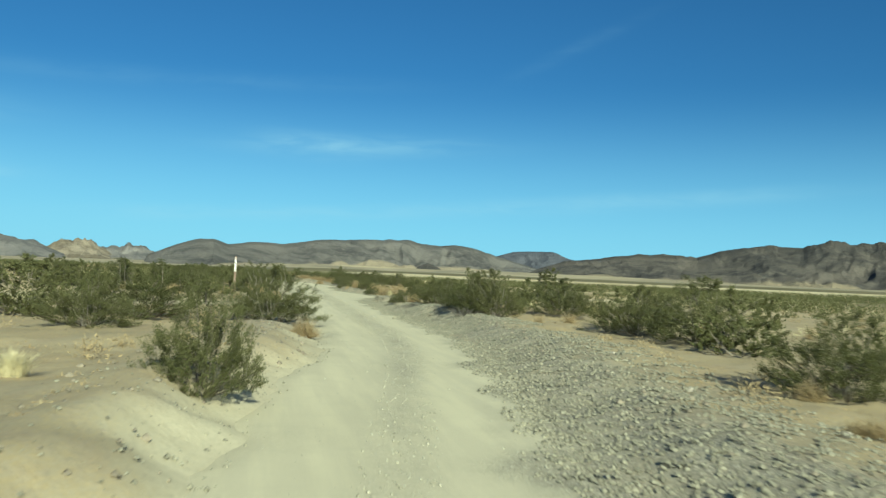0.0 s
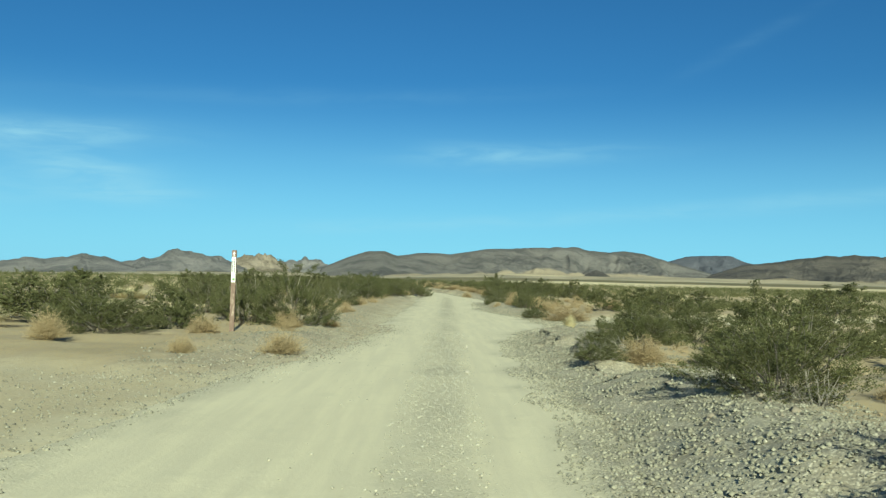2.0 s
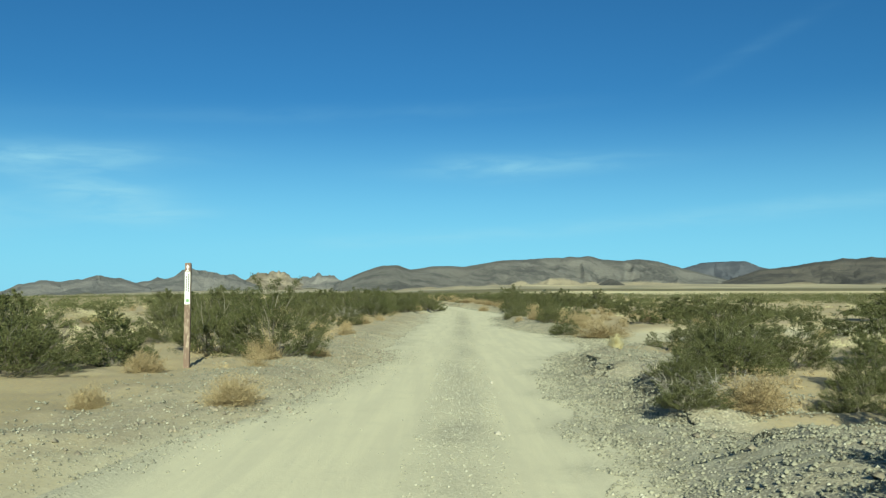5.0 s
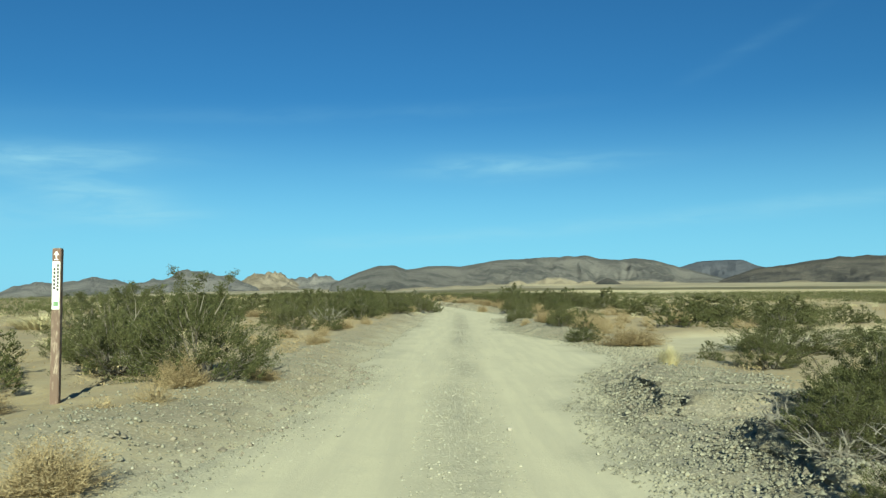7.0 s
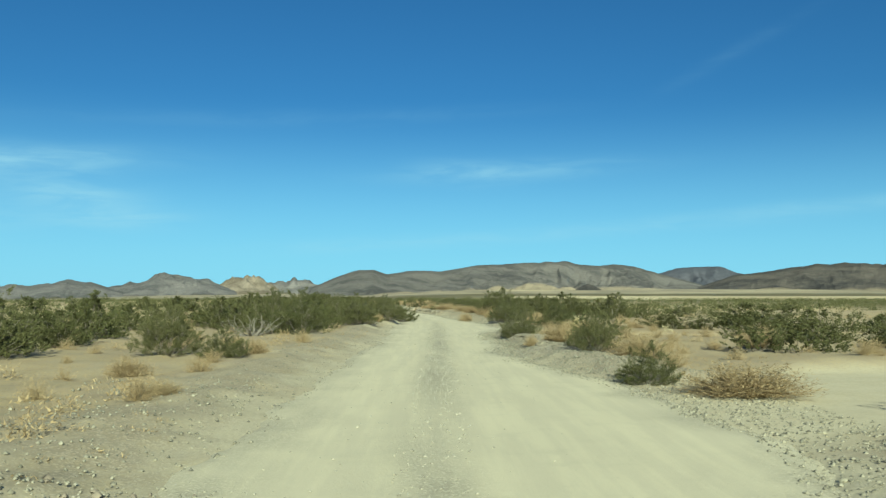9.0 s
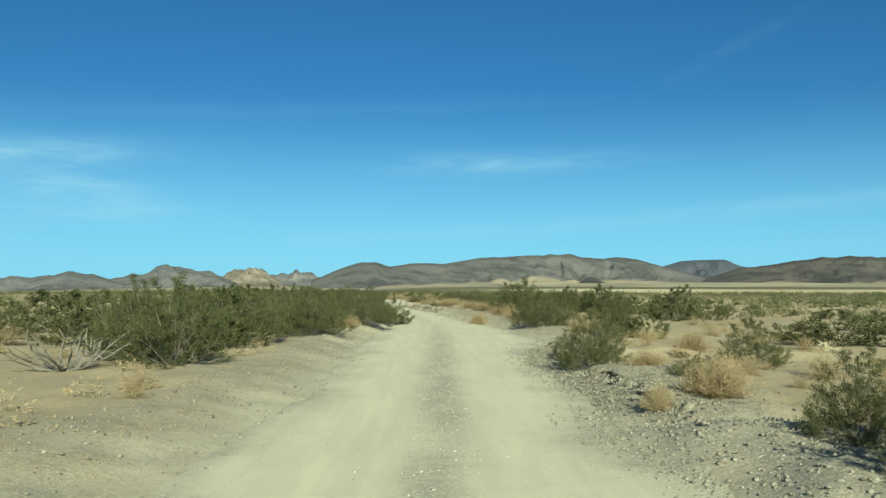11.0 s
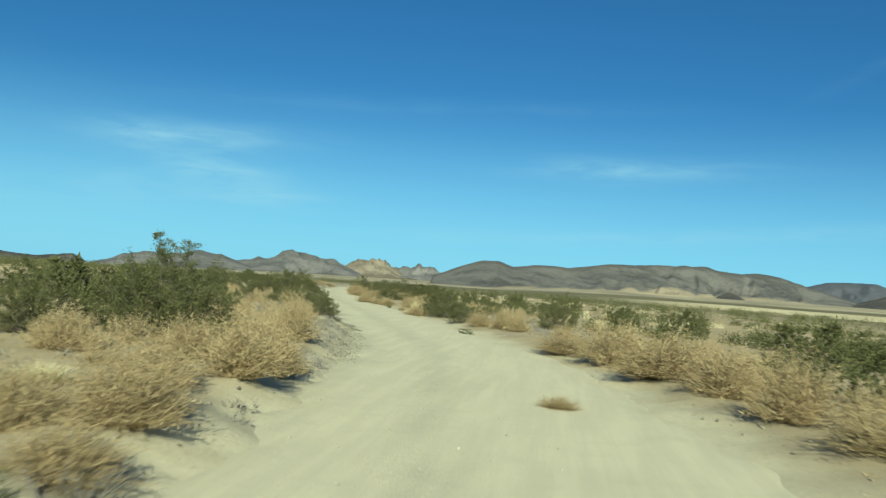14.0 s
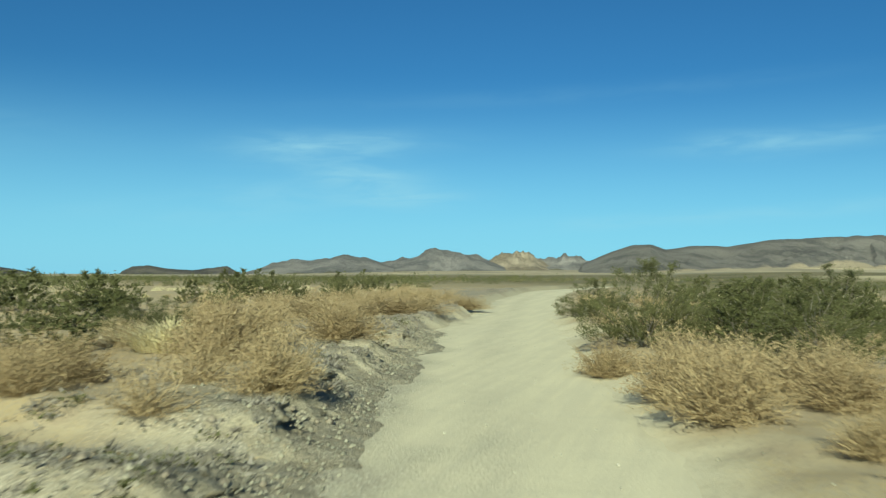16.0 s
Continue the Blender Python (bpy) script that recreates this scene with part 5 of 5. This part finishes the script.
def build_far_scrub(name, label, mat, count, seed, low, high, near, far, leaves, wide):
    """Shrubs too far off to count: each a low clump of leaves, in one mesh."""
    rs = np.random.RandomState(seed)
    n = count * 3
    y = -30 + (far + 30) * rs.rand(n) ** 1.25
    half = 80 + 0.6 * (y + 40)
    x = lane(y) + (rs.rand(n) * 2 - 1) * half
    v = np.abs(x - lane(y))
    keep = (v > 9) & ((v > near) | (y > 238)) & (vnoise(x * 0.03, y * 0.03, seed) > -0.3) & (vnoise(x * 0.11, y * 0.11, seed + 1) > -0.35) & ~open_ground(x, y)
    x, y = x[keep][:count], y[keep][:count]
    n = len(x)
    z = ground_height(x, y)
    h = low + (high - low) * rs.rand(n)
    w = h * wide * (0.5 + 0.35 * rs.rand(n))
    way = rs.normal(size=(n, leaves, 3))
    way[..., 2] = np.abs(way[..., 2])
    way /= np.linalg.norm(way, axis=-1, keepdims=True)
    deep = 0.45 + 0.55 * rs.rand(n, leaves, 1)
    c = way * deep * np.stack([w, w, h], -1)[:, None] + np.stack([x, y, z], -1)[:, None]
    a = rs.normal(size=(n, leaves, 3)) * (0.085 * h)[:, None, None]
    b = rs.normal(size=(n, leaves, 3)) * (0.085 * h)[:, None, None]
    verts = np.stack([c - a * 0.5, c + b * 0.5, c + a * 0.7], 2).reshape(-1, 3)
    mesh = bpy.data.meshes.new(name)
    mesh.vertices.add(len(verts))
    mesh.vertices.foreach_set("co", verts.ravel())
    mesh.loops.add(len(verts))
    mesh.loops.foreach_set("vertex_index", np.arange(len(verts)))
    mesh.polygons.add(len(verts) // 3)
    mesh.polygons.foreach_set("loop_start", np.arange(0, len(verts), 3))
    mesh.update(calc_edges=True)
    mesh.materials.append(mat)
    return tagged(new(name, mesh), label, "scrub", kind="stuff")


build_far_scrub("far_creosote_scrub", "open plain of distant olive creosote scrub", CREOSOTE_LEAF, 9500, 7, 0.6, 1.3, 26, 440, 92, 1.6)
build_far_scrub("far_dry_scrub", "distant tan dry shrubs on the plain", DRY_TWIG, 3500, 8, 0.35, 0.7, 20, 420, 48, 1.3)


def build_side_scrub(name, label, mat, count, seed, low, high, near, far, leaves, wide, leaf_share, gate, kind_of="scrub", slim=0.4, near_right=None, y_from=-34, y_to=246):
    """The scrub that closes in behind the first shrubs: clumps of many small leaves, in one mesh."""
    rs = np.random.RandomState(seed)
    n = count * 4
    y = y_from + (y_to - y_from) * rs.rand(n)
    way_out = np.where(rs.rand(n) < 0.5, -1, 1)
    inner = np.where(way_out > 0, near_right or near, near)
    v = (inner + (far - inner) * rs.rand(n) ** 1.25) * way_out
    x = lane(y) + v
    keep = vnoise(x * 0.11, y * 0.11, seed) > gate
    keep &= ~((v < 0) & (v > -9) & (y > -9) & (y < 8))
    spots = np.array([(a, b, w) for a, b, w in taken])
    hit = ((x[:, None] - spots[None, :, 0]) ** 2 + (y[:, None] - spots[None, :, 1]) ** 2 < (0.35 * spots[None, :, 2] + 0.3) ** 2).any(1)
    keep &= ~hit
    keep &= ~(side_track(x, y) > 0.1) if name != "creosote_thicket" else ~open_ground(x, y)
    x, y = x[keep][:count], y[keep][:count]
    n = len(x)
    z = np.maximum(ground_height(x, y), bank_top(x, y)) - 0.03
    h = low + (high - low) * rs.rand(n)
    w = h * wide * (0.45 + 0.3 * rs.rand(n))
    way = rs.normal(size=(n, leaves, 3))
    way[..., 2] = np.abs(way[..., 2]) * 0.9
    way /= np.linalg.norm(way, axis=-1, keepdims=True)
    turn = np.arctan2(way[..., 1], way[..., 0])
    lobes = 0.78 + 0.22 * np.sin(3 * turn + 6 * rs.rand(n, 1)) + 0.12 * np.sin(7 * turn + 6 * rs.rand(n, 1))
    deep = (0.35 + 0.65 * rs.rand(n, leaves) ** 0.6) * lobes
    c = way * deep[..., None] * np.stack([w, w, h], -1)[:, None] + np.stack([x, y, z], -1)[:, None]
    size = leaf_share * (0.6 + 0.8 * rs.rand(n, leaves, 1))
    a = way * 0.6 + rs.normal(size=(n, leaves, 3)) * 0.6
    a = a / np.linalg.norm(a, axis=-1, keepdims=True) * size
    b = np.cross(a, rs.normal(size=(n, leaves, 3))) * slim
    verts = np.stack([c - b, c + b, c + a], 2).reshape(-1, 3)
    mesh = bpy.data.meshes.new(name)
    mesh.vertices.add(len(verts))
    mesh.vertices.foreach_set("co", verts.ravel())
    mesh.loops.add(len(verts))
    mesh.loops.foreach_set("vertex_index", np.arange(len(verts)))
    mesh.polygons.add(len(verts) // 3)
    mesh.polygons.foreach_set("loop_start", np.arange(0, len(verts), 3))
    mesh.update(calc_edges=True)
    mesh.materials.append(mat)
    return tagged(new(name, mesh), label, kind_of, kind="stuff")


build_side_scrub("creosote_thicket", "loose thicket of olive creosote behind the roadside", CREOSOTE_LEAF, 1000, 17, 0.4, 0.9, 8.5, 46, 480, 1.7, 0.052, -0.05)
build_side_scrub("cured_grass", "patches of cured pale yellow grass between the shrubs", STRAW, 900, 27, 0.18, 0.42, 8.0, 48, 150, 2.2, 0.11, 0.22, "grass", 0.05)
build_side_scrub("dry_brush", "low dry tan brush among the shrubs", DRY_TWIG, 1600, 18, 0.2, 0.5, 3.4, 34, 230, 1.7, 0.05, -0.35, slim=0.1, near_right=4.4)
build_side_scrub("dry_litter", "short cured grass and litter on the soil", DRY_TWIG, 13000, 19, 0.015, 0.05, 2.6, 13, 50, 9.0, 0.034, -0.45, "grass", 0.13, near_right=4.0)
build_side_scrub("bank_weeds", "low grey weeds and dead twigs on the cut banks", DEADWOOD, 4200, 30, 0.04, 0.15, 1.9, 4.4, 46, 2.2, 0.06, -0.75, slim=0.08, near_right=9.0, y_from=134)
build_side_scrub("dead_weeds", "low grey dead weeds on the bank beside the creosote", DEADWOOD, 700, 35, 0.04, 0.16, 2.2, 5.0, 46, 2.2, 0.06, -0.75, slim=0.08, near_right=9.0, y_from=60, y_to=70)
build_side_scrub("olive_weeds", "low olive weeds scattered over the bank", CREOSOTE_LEAF, 900, 33, 0.05, 0.17, 2.0, 5.0, 60, 2.0, 0.035, -0.5, slim=0.2, near_right=9.0, y_from=136, y_to=206)
build_side_scrub("dead_twig_litter", "dead grey twigs and weeds on the roadside banks", DEADWOOD, 4200, 20, 0.04, 0.17, 1.8, 8, 40, 2.4, 0.07, -0.6, slim=0.08, near_right=4.5, y_from=110)


# ---- stones ----
def build_gravel(name, label, mat, patches, seed):
    """Loose stones too many to count: y range, side, how far from the lane's edge, size range, number."""
    rs = np.random.RandomState(seed)
    corners = np.array([(1, 0, 0.15), (-0.2, 0.9, 0.3), (-0.8, -0.3, 0.1), (0.1, -0.9, 0.3), (0.1, 0.05, 1.0), (0, 0, -0.5)])
    tris = np.array([(0, 1, 4), (1, 2, 4), (2, 3, 4), (3, 0, 4), (1, 0, 5), (3, 2, 5)])
    allv, allf, total = [], [], 0
    for y0, y1, side, d0, d1, s0, s1, count in patches:
        y = y0 + (y1 - y0) * rs.rand(count)
        left, right = edges(y)
        d = d0 + (d1 - d0) * rs.rand(count)
        x = lane(y) + np.where(side < 0, -(left + d), right + d) if side else lane(y) + d
        z = surface(x, y)
        size = s0 + (s1 - s0) * rs.rand(count) ** 2.5
        turn = rs.rand(count) * 6.283
        p = corners[None] * (0.75 + 0.5 * rs.rand(count, 6, 1)) * size[:, None, None]
        c, s = np.cos(turn)[:, None], np.sin(turn)[:, None]
        p = np.stack([p[..., 0] * c - p[..., 1] * s, p[..., 0] * s + p[..., 1] * c, p[..., 2]], -1) + np.stack([x, y, z], -1)[:, None]
        allv.append(p.reshape(-1, 3))
        allf.append((tris[None] + 6 * np.arange(count)[:, None, None]).reshape(-1, 3) + total)
        total += 6 * count
    verts, faces = np.concatenate(allv), np.concatenate(allf)
    mesh = bpy.data.meshes.new(name)
    mesh.vertices.add(len(verts))
    mesh.vertices.foreach_set("co", verts.ravel())
    mesh.loops.add(faces.size)
    mesh.loops.foreach_set("vertex_index", faces.ravel())
    mesh.polygons.add(len(faces))
    mesh.polygons.foreach_set("loop_start", np.arange(0, faces.size, 3))
    mesh.update(calc_edges=True)
    mesh.materials.append(mat)
    return tagged(new(name, mesh), label, "gravel", kind="stuff")


build_gravel("roadside_gravel", "loose grey gravel along the road's edge", PEBBLE, [
    (-32, 16, 1, -0.3, 2.2, 0.008, 0.036, 17000), (-33, -15, 1, -0.5, 3.0, 0.008, 0.036, 15000), (-13, 13, 1, -0.6, 2.6, 0.005, 0.027, 34000), (13, 48, 1, -0.3, 1.8, 0.006, 0.03, 11000), (-32, 60, -1, -0.2, 1.6, 0.008, 0.03, 5000), (16, 60, 1, -0.2, 1.3, 0.008, 0.034, 4500),
    (60, 80, 1, 0.0, 1.8, 0.010, 0.035, 2000), (85, 110, 1, -0.1, 1.2, 0.010, 0.04, 1500), (128, 205, -1, -0.3, 1.8, 0.007, 0.032, 22000),
    (2, 17, -1, -0.5, 2.0, 0.005, 0.024, 5000), (-12, 3, -1, -0.3, 3.2, 0.005, 0.024, 5000), (5, 24, -1, 0.3, 3.0, 0.008, 0.034, 2500), (-13, 14, 1, -0.2, 2.4, 0.010, 0.032, 5000), (24, 48, 1, -0.6, 2.2, 0.006, 0.026, 5000), (55, 76, 1, -0.5, 4.0, 0.008, 0.03, 6500), (60, 205, 1, 0.3, 4.0, 0.008, 0.035, 2500)], 3)


build_gravel("track_gravel", "small pale stones strewn along the middle of the road", PALE_PEBBLE, [
    (-34, 205, 0, -1.5, 1.5, 0.005, 0.02, 3000), (-34, 58, 0, -0.35, 0.35, 0.005, 0.02, 4500), (-14, 14, 0, -0.5, 0.5, 0.005, 0.018, 4500), (2, 17, -1, -0.9, 1.8, 0.005, 0.022, 2500),
    (-13, 13, 1, -0.6, 2.4, 0.005, 0.024, 3500), (128, 205, -1, -0.3, 1.8, 0.006, 0.03, 700)], 13)


build_gravel("dirt_clods", "crumbled clods of dry earth along the cut banks", CLOD, [
    (3, 17, -1, -0.3, 1.0, 0.012, 0.05, 420),
    (-30, 8, 1, 0.6, 1.8, 0.015, 0.06, 300), (8, 16, 1, 0.2, 1.3, 0.015, 0.06, 160), (31, 46, 1, 0.2, 1.2, 0.012, 0.055, 420), (60, 76, -1, 0.0, 0.8, 0.015, 0.07, 340),
    (78, 104, 1, 0.0, 0.7, 0.02, 0.10, 620), (128, 205, -1, 0.0, 1.2, 0.012, 0.055, 1300), (-34, -8, -1, 0.1, 2.0, 0.015, 0.06, 300), (60, 130, -1, 0.2, 2.0, 0.015, 0.05, 400)], 5)


def make_rock(seed):
    bm = bmesh.new()
    bmesh.ops.create_icosphere(bm, subdivisions=2, radius=0.5)
    for v in bm.verts:
        n = v.co.normalized()
        v.co *= 0.8 + 0.5 * noise.noise(n * 1.4 + Vector((seed * 3.1, 0, 0))) + 0.15 * noise.noise(n * 4 + Vector((0, seed, 0)))
        v.co.z = v.co.z * 0.62 if v.co.z > -0.15 else -0.15
    rock = part("rock", bm, STONE)
    return tagged(rock, "pale angular stone lying on the dirt", "rock", "stones by the road")


ROCKS = [make_rock(s) for s in (1, 2, 3)]
ROCK_SPOTS = [(0.5, 4.1, 0.10), (0.7, 9.2, 0.09), (0.35, -5.6, 0.09), (2.2, -24.0, 0.13), (2.6, -20.5, 0.12), (1.9, -27.5, 0.14), (3.1, 1.1, 0.16), (-2.6, -12.2, 0.10),
              (-2.2, 47.5, 0.12), (-2.0, 48.3, 0.10), (2.5, 47.0, 0.10), (2.6, 45.9, 0.12), (0.9, 69.5, 0.17), (0.0, 81.5, 0.10), (-3.3, 104.5, 0.11), (-1.0, 105.0, 0.20),
              (-5.6, 103.8, 0.16), (-8.2, 166.0, 0.10), (-16.4, 157.5, 0.12), (-21.5, 180.0, 0.18), (-12.6, 177.5, 0.09), (2.9, 70.8, 0.15), (3.3, 66.0, 0.12)]
for k, (x, y, s) in enumerate(ROCK_SPOTS):
    m = pose(x, y, floor_at(x, y) + 0.10 * s, 0, 0, 77 * k) @ Matrix.Diagonal((s, s * 0.8, s, 1))
    if k < 3:
        ROCKS[k].matrix_basis = m
    else:
        src = ROCKS[k % 3]
        copy_thing(src, m @ Matrix.Diagonal((1 / src.scale.x, 1 / src.scale.y, 1 / src.scale.z, 1)))


# ---- the trail marker ----
def box(w, d, h, bevel=0.0):
    bm = bmesh.new()
    bmesh.ops.create_cube(bm, size=1.0)
    bmesh.ops.scale(bm, vec=(w, d, h), verts=bm.verts)
    if bevel:
        bmesh.ops.bevel(bm, geom=bm.edges[:], offset=bevel, segments=2, affect="EDGES")
    return bm


def moved(bm, x, y, z):
    bmesh.ops.translate(bm, vec=(x, y, z), verts=bm.verts)
    return bm


def flat_shape(points, depth):
    bm = bmesh.new()
    face = bm.faces.new([bm.verts.new((x, 0, z)) for x, z in points])
    out = bmesh.ops.extrude_face_region(bm, geom=[face])
    bmesh.ops.translate(bm, vec=(0, depth, 0), verts=[v for v in out["geom"] if isinstance(v, bmesh.types.BMVert)])
    bmesh.ops.recalc_face_normals(bm, faces=bm.faces[:])
    return bm


def make_marker():
    root = tagged(new("trail_marker_post"), "weathered brown wooden trail marker with a white strip sign", "sign post")
    wood = box(0.105, 0.095, 2.05, 0.008)
    for v in wood.verts:
        v.co.x += 0.006 * noise.noise(v.co * 2.0)
    part("post", moved(wood, 0, 0, 1.87 - 1.025), POST_WOOD, root)
    front = -0.0475
    plate = part("arrow_plate", moved(box(0.098, 0.004, 0.150, 0.0015), 0, front - 0.003, 1.785), PLATE_BROWN, root, "brown plate with a white arrow")
    part("arrow", moved(flat_shape([(-0.009, -0.045), (0.009, -0.045), (0.009, 0.0), (0.034, 0.0), (0.0, 0.05), (-0.034, 0.0), (-0.009, 0.0)], 0.002), 0, front - 0.0075, 1.785), PANEL_WHITE, plate)
    part("arrow_foot", moved(box(0.05, 0.002, 0.012), 0, front - 0.0062, 1.728), PANEL_WHITE, plate)
    panel = part("strip_sign", moved(box(0.092, 0.004, 0.590, 0.0015), 0, front - 0.003, 1.412), PANEL_WHITE, root, "white strip with two columns of dark lettering")
    rng2 = random.Random(9)
    for k in range(8):
        part("letter_bar", moved(box(0.025, 0.002, 0.031), 0.021, front - 0.0062, 1.655 - 0.042 * k), INK, panel)
    for k in range(6):
        part("letter_bar", moved(box(0.025, 0.002, 0.034), -0.020, front - 0.0062, 1.610 - 0.046 * k), INK, panel)
    part("badge", moved(box(0.060, 0.002, 0.055, 0.0), 0.004, front - 0.0062, 1.185), BADGE_GREEN, panel)
    x, y = -4.75, 10.6
    root.matrix_basis = pose(x, y, 0.15, 0, 0, 4)
    return root


make_marker()
